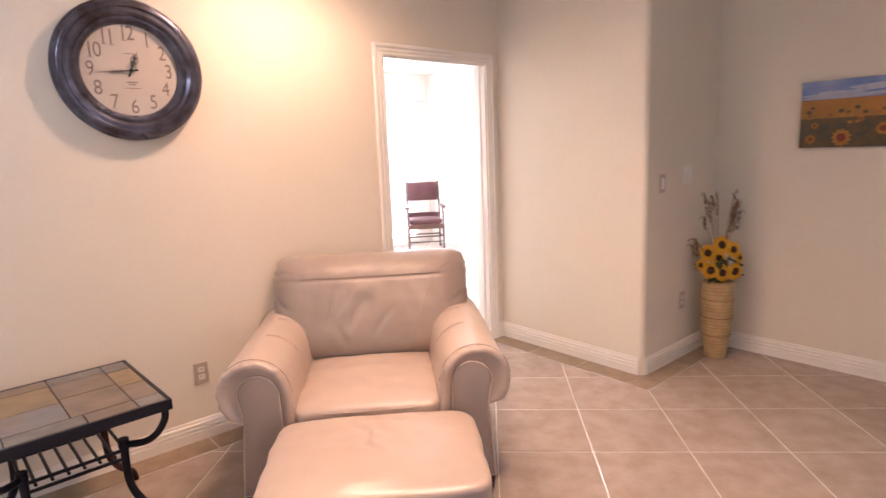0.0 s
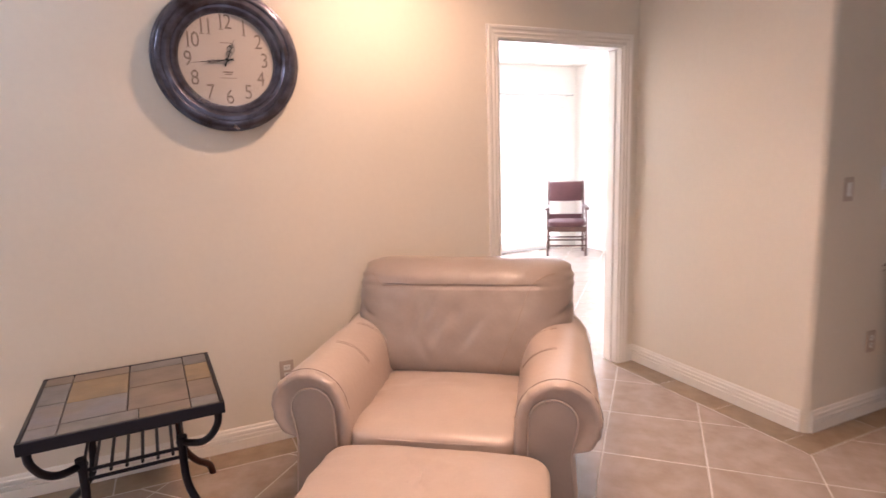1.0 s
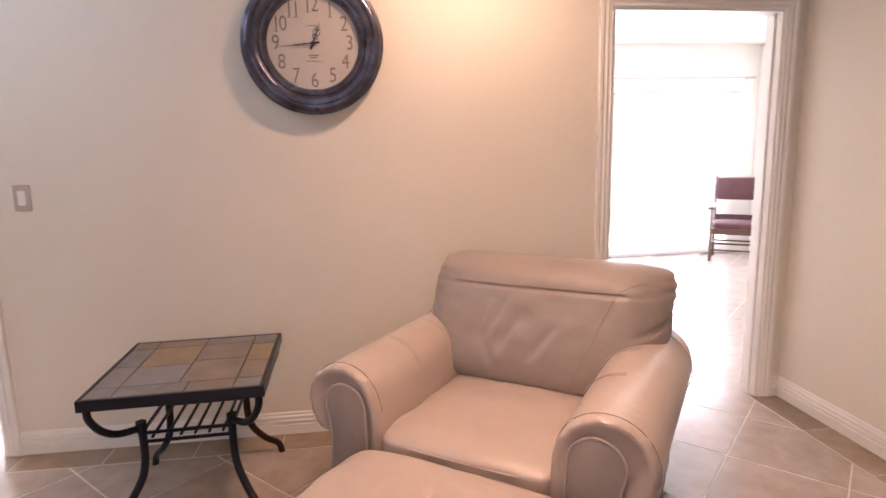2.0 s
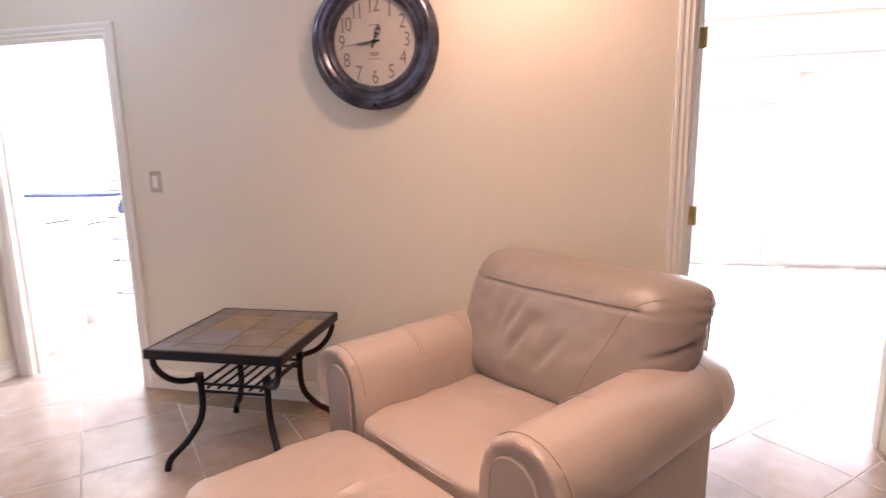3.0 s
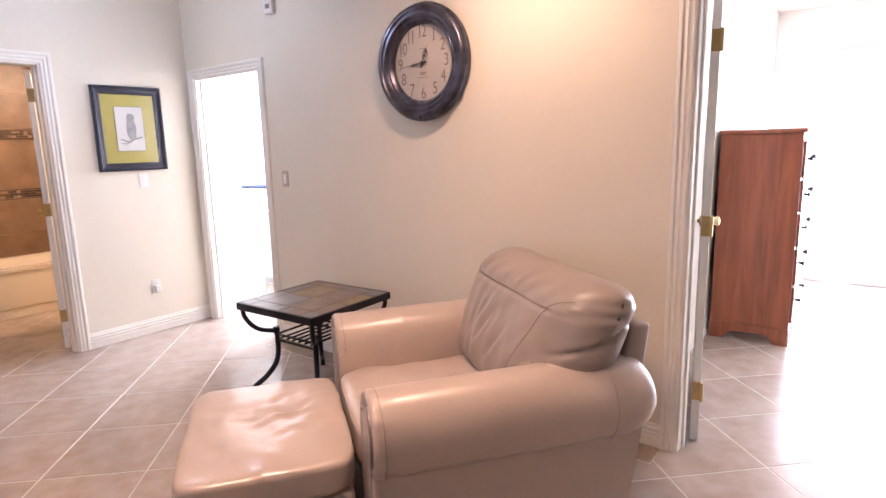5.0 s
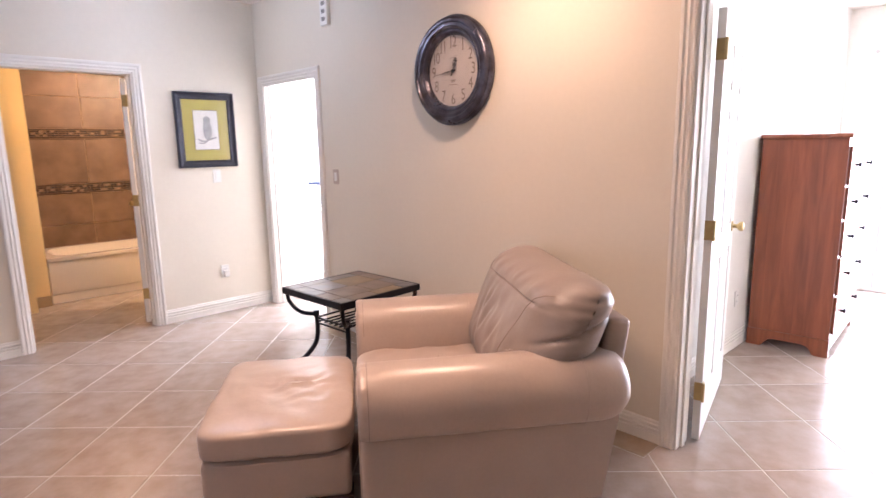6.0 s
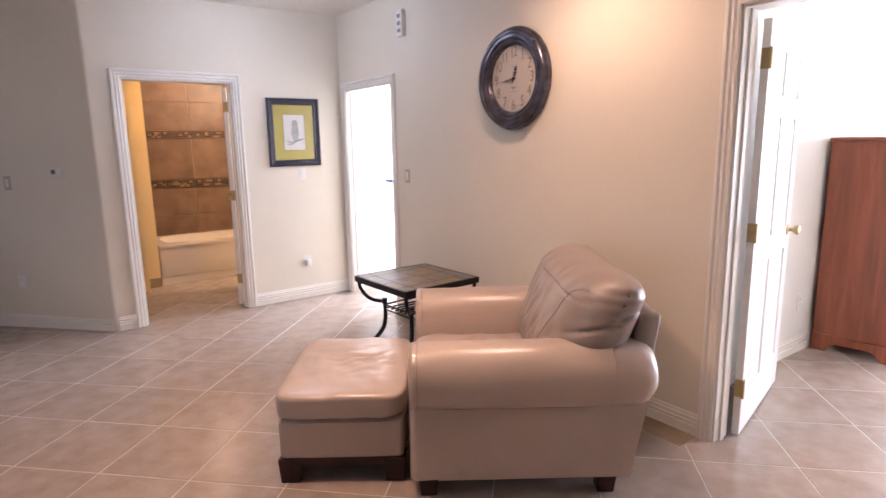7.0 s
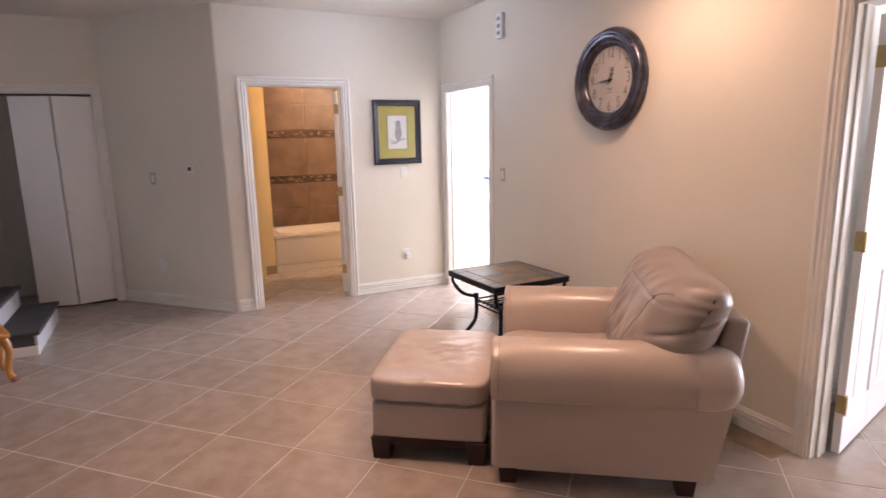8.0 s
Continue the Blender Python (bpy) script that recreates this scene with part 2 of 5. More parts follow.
def pillow(w, d, h, crown=0.35, n=14, wrinkle=0.0, seed=0.0, e=5.0):
    """A stuffed cushion, centred, w by d by h, with full middle and rounded sides."""
    bm = bmesh.new()
    bmesh.ops.create_cube(bm, size=2)
    bmesh.ops.subdivide_edges(bm, edges=bm.edges[:], cuts=n, use_grid_fill=True)
    for v in bm.verts:
        x, y, z = v.co
        # superellipsoid mix: rounded box
        f = (abs(x) ** e + abs(y) ** e + abs(z) ** e) ** (1 / e)
        q = Vector((x, y, z)) / f
        full = (1 - min(1, abs(q.x)) ** 2.5) * (1 - min(1, abs(q.y)) ** 2.5)
        zz = q.z * (1 - crown + crown * full ** 0.6)
        p = Vector((q.x * w / 2, q.y * d / 2, zz * h / 2))
        if wrinkle:
            nn = noise.noise(Vector((p.x * 5 + seed, p.y * 9, p.z * 4 + seed)))
            n2 = noise.noise(Vector((p.x * 14 + seed, p.y * 20, p.z * 9)))
            p += Vector((q.x, q.y, q.z)).normalized() * (nn * wrinkle + n2 * wrinkle * 0.35)
        v.co = p
    return bm


# ---- the shell of the rooms ----
H = 2.68


def wall(name, p0, p1, thick, z1, openings=(), material=WALL):
    """A wall from p0 to p1 with its room face on that line and its thickness to the left of it; openings: (from, to, bottom, top) along it."""
    bm = bmesh.new()
    p0, p1 = Vector((*p0, 0)), Vector((*p1, 0))
    length = (p1 - p0).length
    m = Matrix.Translation(p0) @ Matrix.Rotation(math.atan2(p1.y - p0.y, p1.x - p0.x), 4, "Z")
    at = 0.0
    for a, b, lo, hi in sorted(openings):
        add_box(bm, at, a, 0, thick, -0.05, z1, m=m)
        if hi < z1:
            add_box(bm, a, b, 0, thick, hi, z1, m=m)
        if lo > 0:
            add_box(bm, a, b, 0, thick, -0.05, lo, m=m)
        at = b
    add_box(bm, at, length, 0, thick, -0.05, z1, m=m)
    return tagged(part(name, bm, material), kind="structure")


# clock wall, with the doorways to the laundry and to the bedroom
wall("wall_north", (-3.965, 0), (3.9, 0), 0.12, H, [(0.23, 1.080, 0, 1.988), (4.027, 4.922, 0, 2.045)])
# wall with the framed drawing and the bathroom doorway
wall("wall_west", (-3.845, -2.05), (-3.845, 0), 0.12, H, [(0.15, 1.015, 0, 2.03)])
bm = bmesh.new()
add_prism(bm, [(-3.845, -2.05), (-3.845, -2.105)] + arc(-3.875, -2.112, 0.03, 0, -45) + [(-4.87, -3.08), (-4.99, -3.08), (-3.965, -2.12), (-3.965, -2.05)], -0.05, H)
tagged(part("wall_southwest", bm, WALL), kind="structure")
wall("wall_closet", (-4.87, -6.0), (-4.87, -3.08), 0.12, H, [(1.62, 2.86, 0, 2.02)])
bm = bmesh.new()
add_prism(bm, [(1.085, 0)] + arc(1.115, -1.17, 0.03, 180, 270) + [(2.1, -1.2), (2.1, -1.08), (1.205, -1.08), (1.205, 0)], -0.05, H)
tagged(part("wall_northeast", bm, WALL), kind="structure")
wall("wall_east", (1.985, -1.2), (1.985, -6.0), 0.12, H)
wall("wall_south", (1.985, -6.0), (-4.85, -6.0), 0.12, H, [(2.25, 5.35, 0.0, 2.25)])
tagged(part("ceiling", box(-5.1, 2.2, -6.15, 0.0, H, H + 0.1), CEIL), kind="structure")
# closet behind the folding doors
bm = bmesh.new()
add_box(bm, -5.7, -5.6, -4.55, -3.03, -0.05, 2.4)
add_box(bm, -5.6, -4.99, -4.55, -4.45, -0.05, 2.4)
add_box(bm, -5.6, -4.99, -3.13, -3.03, -0.05, 2.4)
add_box(bm, -5.7, -4.99, -4.55, -3.03, 2.4, 2.5)
tagged(part("wall_closet_inside", bm, WALL_W), kind="structure")

# bedroom
wall("wall_bedroom_west", (-0.24, 0.12), (-0.24, 4.1), 0.12, 2.6, material=WALL_W)
wall("wall_bedroom_north", (-0.36, 4.1), (3.9, 4.1), 0.12, 2.6, [(0.45, 1.99, 0.0, 1.79), (2.14, 3.82, 0.0, 2.08)], WALL_W)
wall("wall_bedroom_east", (3.78, 4.1), (3.78, 0.12), 0.12, 2.6, material=WALL_W)
tagged(part("ceiling_bedroom", box(-0.36, 3.9, 0.12, 4.22, 2.6, 2.7), CEIL), kind="structure")
# laundry room
wall("wall_laundry_west", (-4.9, 0.12), (-4.9, 3.2), 0.12, 2.6, material=WALL_W)
wall("wall_laundry_north", (-5.0, 3.2), (-2.4, 3.2), 0.12, 2.6, [(0.6, 2.2, 0.95, 2.1)], WALL_W)
wall("wall_laundry_east", (-2.45, 3.2), (-2.45, 0.12), 0.12, 2.6, material=WALL_W)
wall("wall_laundry_south", (-3.965, 0.12), (-5.0, 0.12), 0.12, 2.6, material=WALL_W)
tagged(part("ceiling_laundry", box(-5.1, -2.3, 0.12, 3.35, 2.6, 2.7), CEIL), kind="structure")
# bathroom
wall("wall_bath_north", (-6.2, -0.04), (-3.965, -0.04), 0.04, 2.5, material=WALL_Y)
wall("wall_bath_west", (-6.04, -2.4), (-6.04, -0.04), 0.1, 2.5, material=WALL_Y)
wall("wall_bath_south", (-4.25, -2.4), (-6.1, -2.4), 0.1, 2.5, material=WALL_Y)
wall("wall_bath_wing", (-5.28, -2.4), (-5.28, -1.52), 0.12, 2.5, material=WALL_Y)
wall("wall_bath_pier", (-5.10, -2.4), (-5.10, -1.66), 0.12, 2.5, material=WALL_Y)
bm = bmesh.new()
add_prism(bm, [(-6.2, -2.5), (-4.38, -2.5), (-3.985, -2.10), (-3.985, -0.02), (-6.2, -0.02)], 2.5, 2.6)
tagged(part("ceiling_bath", bm, CEIL), kind="structure")

# ground under all rooms
floor = tagged(part("floor", box(-6.3, 4.0, -6.2, 4.3, -0.06, -0.0012), GROUT), "grout bed under diagonal ceramic floor tiles", kind="structure")


def moulding(name, p0, p1, height=0.115, thick=0.014, label=""):
    """A skirting board with three grooves near its top, its back on the line from p0 to p1, face to the right of it."""
    p0, p1 = Vector((*p0, 0)), Vector((*p1, 0))
    length = (p1 - p0).length
    m = Matrix.Translation(p0) @ Matrix.Rotation(math.atan2(p1.y - p0.y, p1.x - p0.x), 4, "Z")
    t = thick
    prof = [(0, 0), (-t, 0), (-t, 0.050), (-t * 0.55, 0.053), (-t * 0.55, 0.058), (-t, 0.061), (-t, 0.072), (-t * 0.5, 0.075), (-t * 0.5, 0.080),
            (-t * 0.9, 0.083), (-t * 0.85, 0.094), (-t * 0.45, 0.099), (-t * 0.4, 0.108), (-t * 0.15, height), (0, height)]
    bm = bmesh.new()
    a = [bm.verts.new(m @ Vector((0, y, z))) for y, z in prof]
    b = [bm.verts.new(m @ Vector((length, y, z))) for y, z in prof]
    bm.faces.new(a)
    bm.faces.new(list(reversed(b)))
    for i in range(len(prof)):
        j = (i + 1) % len(prof)
        bm.faces.new((a[i], b[i], b[j], a[j]))
    bmesh.ops.recalc_face_normals(bm, faces=bm.faces)
    return tagged(part(name, bm, TRIM), label or "white grooved baseboard along the wall", "baseboard", kind="structure")


moulding("baseboard", (-2.815, 0), (-0.008, 0))
moulding("baseboard", (1.03, 0), (1.085, 0))
moulding("baseboard", (1.085, 0), (1.085, -1.17))
moulding("baseboard", (1.115, -1.2), (1.985, -1.2))
moulding("baseboard", (1.985, -1.2), (1.985, -6.0))
moulding("baseboard", (-3.845, -0.965), (-3.845, 0))
moulding("baseboard", (-3.845, -2.10), (-3.845, -1.97))
moulding("baseboard", (-4.87, -3.08), (-3.866, -2.133))
moulding("baseboard", (-0.24, 0.14), (-0.24, 4.1))
moulding("baseboard", (-0.24, 4.1), (0.05, 4.1))


def add_sweep(bm, prof, path):
    """Sweeps a profile of (across, out) along corners of a doorway; mitred."""
    rings = []
    for p, ax, out in path:
        rings.append([bm.verts.new(Vector(p) + Vector(ax) * a + Vector(out) * o) for a, o in prof])
    for a, b in zip(rings, rings[1:]):
        for i in range(len(prof)):
            j = (i + 1) % len(prof)
            bm.faces.new((a[i], b[i], b[j], a[j]))
    bm.faces.new(list(reversed(rings[0])))
    bm.faces.new(rings[-1])
    bmesh.ops.recalc_face_normals(bm, faces=bm.faces)


CASE = [(0, 0), (0, 0.011), (0.008, 0.015), (0.014, 0.011), (0.022, 0.012), (0.030, 0.017), (0.040, 0.012), (0.046, 0.013), (0.052, 0.020), (0.066, 0.020), (0.070, 0.015), (0.070, 0)]


def doorway(name, m, width, height, depth, label):
    """Casing on the room side and jambs of a doorway; local x along the wall, y into the wall, z up; origin at the left foot of the opening."""
    ob = thing(name, m, label, "doorway", kind="structure")
    bm = bmesh.new()
    add_sweep(bm, CASE, [((0, 0, 0), (-1, 0, 0), (0, -1, 0)), ((0, 0, height), (-1, 0, 1), (0, -1, 0)), ((width, 0, height), (1, 0, 1), (0, -1, 0)), ((width, 0, 0), (1, 0, 0), (0, -1, 0))])
    part("casing", bm, TRIM, ob)
    t = 0.012
    for x0, x1 in ((-0.002, t), (width - t, width + 0.002)):
        part("jamb", box(x0, x1, -0.002, depth + 0.002, 0, height, bevel=0.002), TRIM, ob)
    part("head_jamb", box(t, width - t, -0.002, depth + 0.002, height - t, height + 0.002, bevel=0.002), TRIM, ob)
    bm = bmesh.new()
    add_box(bm, t, t + 0.011, depth * 0.35, depth * 0.62, 0, height - t, bevel=0.002)
    part("door_stop", bm, TRIM, ob)
    bm = bmesh.new()
    add_box(bm, width - t - 0.011, width - t, depth * 0.35, depth * 0.62, 0, height - t, bevel=0.002)
    part("door_stop", bm, TRIM, ob)
    return ob


doorway("door_1", pose(-3.735, 0, 0), 0.850, 1.988, 0.12, "white moulded doorway casing to the bright laundry")
doorway("door_2", pose(0.062, 0, 0), 0.895, 2.045, 0.12, "white moulded doorway casing to the bright bedroom")
doorway("door_3", pose(-3.845, -1.90, 0, 0, 0, 90), 0.865, 2.03, 0.12, "white moulded doorway casing to the bathroom")
doorway("door_4", pose(-4.87, -4.38, 0, 0, 0, 90), 1.24, 2.02, 0.12, "white moulded casing round the closet opening")



def text_mesh(body, size, depth, align="CENTER", heavy=0.0):
    cu = bpy.data.curves.new("letters", "FONT")
    cu.body, cu.size, cu.extrude, cu.offset, cu.align_x, cu.align_y = body, size, depth, heavy, align, "CENTER"
    ob = bpy.data.objects.new("letters", cu)
    scene.collection.objects.link(ob)
    bpy.context.view_layer.update()
    me = bpy.data.meshes.new_from_object(ob.evaluated_get(bpy.context.evaluated_depsgraph_get()))
    bpy.data.objects.remove(ob)
    bpy.data.curves.remove(cu)
    return me


def mesh_part(name, me, material, parent, m):
    me.materials.clear()
    me.materials.append(material)
    ob = new(name, me)
    ob.parent = parent
    ob.matrix_local = m
    return ob


def pane_material(name):
    """Thin clear glass: see-through, with a weak mirror that grows at a slant."""
    m = bpy.data.materials.new(name)
    m.use_nodes = True
    nt = m.node_tree
    nt.nodes.remove(nt.nodes["Principled BSDF"])
    out = nt.nodes["Material Output"]
    tr, gl, mix, fr = (nt.nodes.new(k) for k in ("ShaderNodeBsdfTransparent", "ShaderNodeBsdfGlossy", "ShaderNodeMixShader", "ShaderNodeLayerWeight"))
    gl.inputs["Roughness"].default_value = 0.02
    pw, ad = nt.nodes.new("ShaderNodeMath"), nt.nodes.new("ShaderNodeMath")
    pw.operation, ad.operation = "POWER", "MULTIPLY_ADD"
    pw.inputs[1].default_value = 5.0
    ad.inputs[1].default_value, ad.inputs[2].default_value = 0.6, 0.035
    nt.links.new(fr.outputs["Facing"], pw.inputs[0])
    nt.links.new(pw.outputs[0], ad.inputs[0])
    nt.links.new(ad.outputs[0], mix.inputs[0])
    nt.links.new(tr.outputs[0], mix.inputs[1])
    nt.links.new(gl.outputs[0], mix.inputs[2])
    nt.links.new(mix.outputs[0], out.inputs["Surface"])
    return m


PANE = pane_material("thin_glass")

# ---- armchair ----
ARC = 36


def arm_section(inset=0.0):
    """Outline of a rolled arm across its length: (x outward, z)."""
    cx, cz, r = -0.077, 0.514, 0.145 - inset
    pts = [(-0.235 + inset, 0.16), (-0.235 + inset, 0.30), (-0.232 + inset, 0.44), (-0.228 + inset, 0.51)]
    for i in range(ARC):
        a = radians(172 - i * 217 / (ARC - 1))
        pts.append((cx + r * math.cos(a), cz + r * math.sin(a)))
    pts += [(-0.030 - inset, 0.405), (-0.022 - inset, 0.38), (-0.012 - inset, 0.25), (0.002 - inset, 0.078 + inset), (-0.12, 0.078 + inset)]
    return pts


def rear_lean(y, z):
    return y - max(0.0, y) * max(0.0, 0.5 - z) * 0.42


def arm_mesh(mirror):
    bm = bmesh.new()
    stations = [(-0.462, 0.040), (-0.471, 0.026), (-0.4725, 0.016), (-0.471, 0.009), (-0.464, 0.003), (-0.455, 0.0), (-0.444, 0.0), (-0.434, 0.0), (-0.420, -0.001), (-0.40, -0.003)]
    stations += [(-0.36 + 0.04 * i, -0.005 - 0.002 * math.sin(math.pi * i / 20)) for i in range(21)]
    stations += [(0.465, 0.002), (0.49, 0.006), (0.508, 0.012), (0.522, 0.019), (0.54, 0.036), (0.55, 0.062)]
    rings = []
    full = arm_section(0)
    for y, inset in stations:
        ring = []
        for k, (x, z) in enumerate(arm_section(inset if inset > 0 else 0)):
            if y > 0.455 and k > ARC + 3:
                x, z = full[k]
            dx, dz = x + 0.085, z - 0.45
            if inset < 0 and z > 0.42:
                x, z = x + dx * (-inset) * 3, z + dz * (-inset) * 2.0
            on_roll = 4 <= k < ARC + 4
            # leather gathered into fine pleats round the front of the roll
            if on_roll and y < -0.39:
                fade = math.exp(-((y + 0.458) / 0.024) ** 2)
                pull = 0.020 * fade * (math.sin(k * 2.05) + 0.6 * math.sin(k * 1.27 + 1.0))
                x, z = x + (x + 0.077) * pull, z + (z - 0.514) * pull
            w = 0.004 * noise.noise(Vector((x * 6, y * 5, z * 7 + (3 if mirror else 0))))
            # slanting creases low on the inner face, towards the back
            if k < 7:
                near = math.exp(-((y - 0.06) / 0.09) ** 2) * math.exp(-((z - 0.46) / 0.07) ** 2)
                w += 0.007 * near * math.sin((y * 0.8 + z * 1.1) * 95 + 2 * noise.noise(Vector((y * 7, z * 7, 1))))
            ring.append(bm.verts.new(((-1 if mirror else 1) * (x + w), rear_lean(y, z), z + (w if k >= 7 else 0))))
        rings.append(ring)
    n = len(rings[0])
    for a, b in zip(rings, rings[1:]):
        for k in range(n):
            bm.faces.new((a[k], a[(k + 1) % n], b[(k + 1) % n], b[k]))
    bm.faces.new(rings[0])
    bm.faces.new(rings[-1])
    bmesh.ops.recalc_face_normals(bm, faces=bm.faces)
    return bm


def panel_outline(g=0.0):
    """Outline of the flat post panel on the front of an arm, round at its top."""
    pts = [(-0.192 + g, 0.084 + g), (-0.188 + g, 0.30), (-0.183 + g, 0.45)]
    for i in range(13):
        a = radians(180 - 15 * i)
        pts.append((-0.097 + (0.084 - g) * math.cos(a), 0.515 + (0.084 - g) * math.sin(a)))
    pts += [(-0.026 - g, 0.45), (-0.034 - g, 0.39), (-0.022 - g, 0.25), (-0.008 - g, 0.084 + g)]
    return pts


def arm_front_mesh(mirror):
    """The flat panel on the front of an arm, a little proud of the gathered roll."""
    bm = bmesh.new()
    s = -1 if mirror else 1
    out = []
    for inset, y in ((0.0, -0.4600), (0.003, -0.4725), (0.012, -0.476)):
        out.append([bm.verts.new((s * x, y, z)) for x, z in panel_outline(inset)])
    n = len(out[0])
    for a, b in zip(out, out[1:]):
        for k in range(n):
            bm.faces.new((a[k], a[(k + 1) % n], b[(k + 1) % n], b[k]))
    bm.faces.new(out[-1])
    bmesh.ops.recalc_face_normals(bm, faces=bm.faces)
    return bm


BACK_W = 0.497


# creases of the back cushion: middle (u, v), lean, half length, half width, depth
CREASES = ((-0.42, 0.02, 0.08, 0.30, 0.045, 0.010), (-0.30, 0.10, 0.22, 0.26, 0.040, 0.013), (-0.17, -0.08, 0.30, 0.28, 0.038, 0.011),
           (-0.05, 0.06, 0.18, 0.20, 0.045, 0.009), (0.10, -0.22, 0.34, 0.24, 0.040, 0.008), (-0.33, -0.42, -0.20, 0.16, 0.045, 0.009))


def back_point(u, v, side):
    """A point of the stuffed back cushion: u across, v up, side 1 front and -1 rear."""
    half = BACK_W * (0.90 + 0.10 * min(1.0, v + 1)) * (1 + 0.012 * math.exp(-((v - 0.9) / 0.15) ** 2))
    edge = max(0.0, 1 - abs(u) ** 7.0) ** 0.5 * max(0.0, 1 - abs(v) ** 4.0) ** 0.5
    thick = (0.157 if side > 0 else 0.180) * edge
    sag = 0.5 * (1 + math.cos(math.pi * u)) * 0.5
    x = u * half
    z = 0.415 + (v + 1) / 2 * 0.513 + max(0, v) * (-0.036 * abs(u) ** 8 - 0.008 * sag)
    y = 0.190 + 0.205 * (v + 1) / 2 + 0.035 * abs(u) ** 4
    if side > 0:
        # the head roll swells above its seam
        thick += (0.014 * math.exp(-((v - 0.80) / 0.15) ** 2) - 0.010 * math.exp(-((v - 0.585) / 0.022) ** 2) * (1 if abs(u) < 0.72 else 0.3)) * edge
        thick += (0.012 * noise.noise(Vector((u * 2.2, v * 1.8, 7.7))) + 0.006 * noise.noise(Vector((u * 6, v * 3.5, 2.2)))) * edge
        for cu, cv, lean, long, wide, deep in CREASES:
            d = (u - cu - lean * (v - cv)) / wide
            f = math.exp(-((v - cv) / long) ** 2)
            thick += deep * f * (0.55 * math.exp(-((d - 1.9) / 1.1) ** 2) - math.exp(-d * d)) * edge
        # small bright dents along the head roll
        thick += 0.005 * math.sin(u * 24 + 3 * noise.noise(Vector((u * 5, 0.3, 2)))) * math.exp(-((v - 0.80) / 0.09) ** 2) * edge
    c = math.exp(-((abs(u) - 0.96) / 0.10) ** 2 - ((v - 0.74) / 0.22) ** 2)
    thick += 0.006 * c * math.sin(v * 34 + u * 3)
    x += math.copysign(0.005, u) * c * math.sin(v * 34) + math.copysign(0.020, u) * abs(u) ** 8 * (1 - v * v)
    p = Vector((x, y - side * thick, z + 0.03 * thick))
    # folds across the stuffed ends: two long ones rising to the rear, a pinched slit under the upper corner
    s = math.copysign(1.0, u)
    out = max(0.0, (abs(u) - 0.70) / 0.30) ** 1.2
    for z0, slope, wide, deep, swell in ((0.676, 0.34, 0.010, 0.020, 0.010), (0.745, 0.18, 0.022, 0.006, 0.006)):
        d = p.z - z0 - slope * (p.y - 0.16) - 0.012 * noise.noise(Vector((p.y * 6, z0 * 9, s)))
        p.x -= s * out * (deep * math.exp(-(d / wide) ** 2) - swell * math.exp(-((d - 0.045) / 0.035) ** 2))
    d = p.z - 0.858 + 0.10 * (p.y - 0.20) + 0.010 * math.sin(p.y * 40)
    f = out * math.exp(-((p.y - 0.215) / 0.055) ** 2)
    p.x -= s * 0.020 * f * math.exp(-(d / 0.009) ** 2)
    p.y += 0.006 * f * math.exp(-(d / 0.009) ** 2)
    return p


def back_cushion_mesh():
    bm = bmesh.new()
    nu, nv = 110, 84

    def spread(i, n):
        a = -1 + 2 * i / n
        return math.sin(a * math.pi / 2) * 0.6 + a * 0.4

    for side in (1, -1):
        grid = [[bm.verts.new(back_point(spread(i, nu), spread(j, nv), side)) for i in range(nu + 1)] for j in range(nv + 1)]
        for j in range(nv):
            for i in range(nu):
                bm.faces.new((grid[j][i], grid[j][i + 1], grid[j + 1][i + 1], grid[j + 1][i]))
    bmesh.ops.remove_doubles(bm, verts=bm.verts, dist=0.0006)
    bmesh.ops.recalc_face_normals(bm, faces=bm.faces)
    return bm


def seam_line(us, vs):
    return [back_point(u, v, 1) + Vector((0, -0.0012, 0)) for u, v in zip(us, vs)]


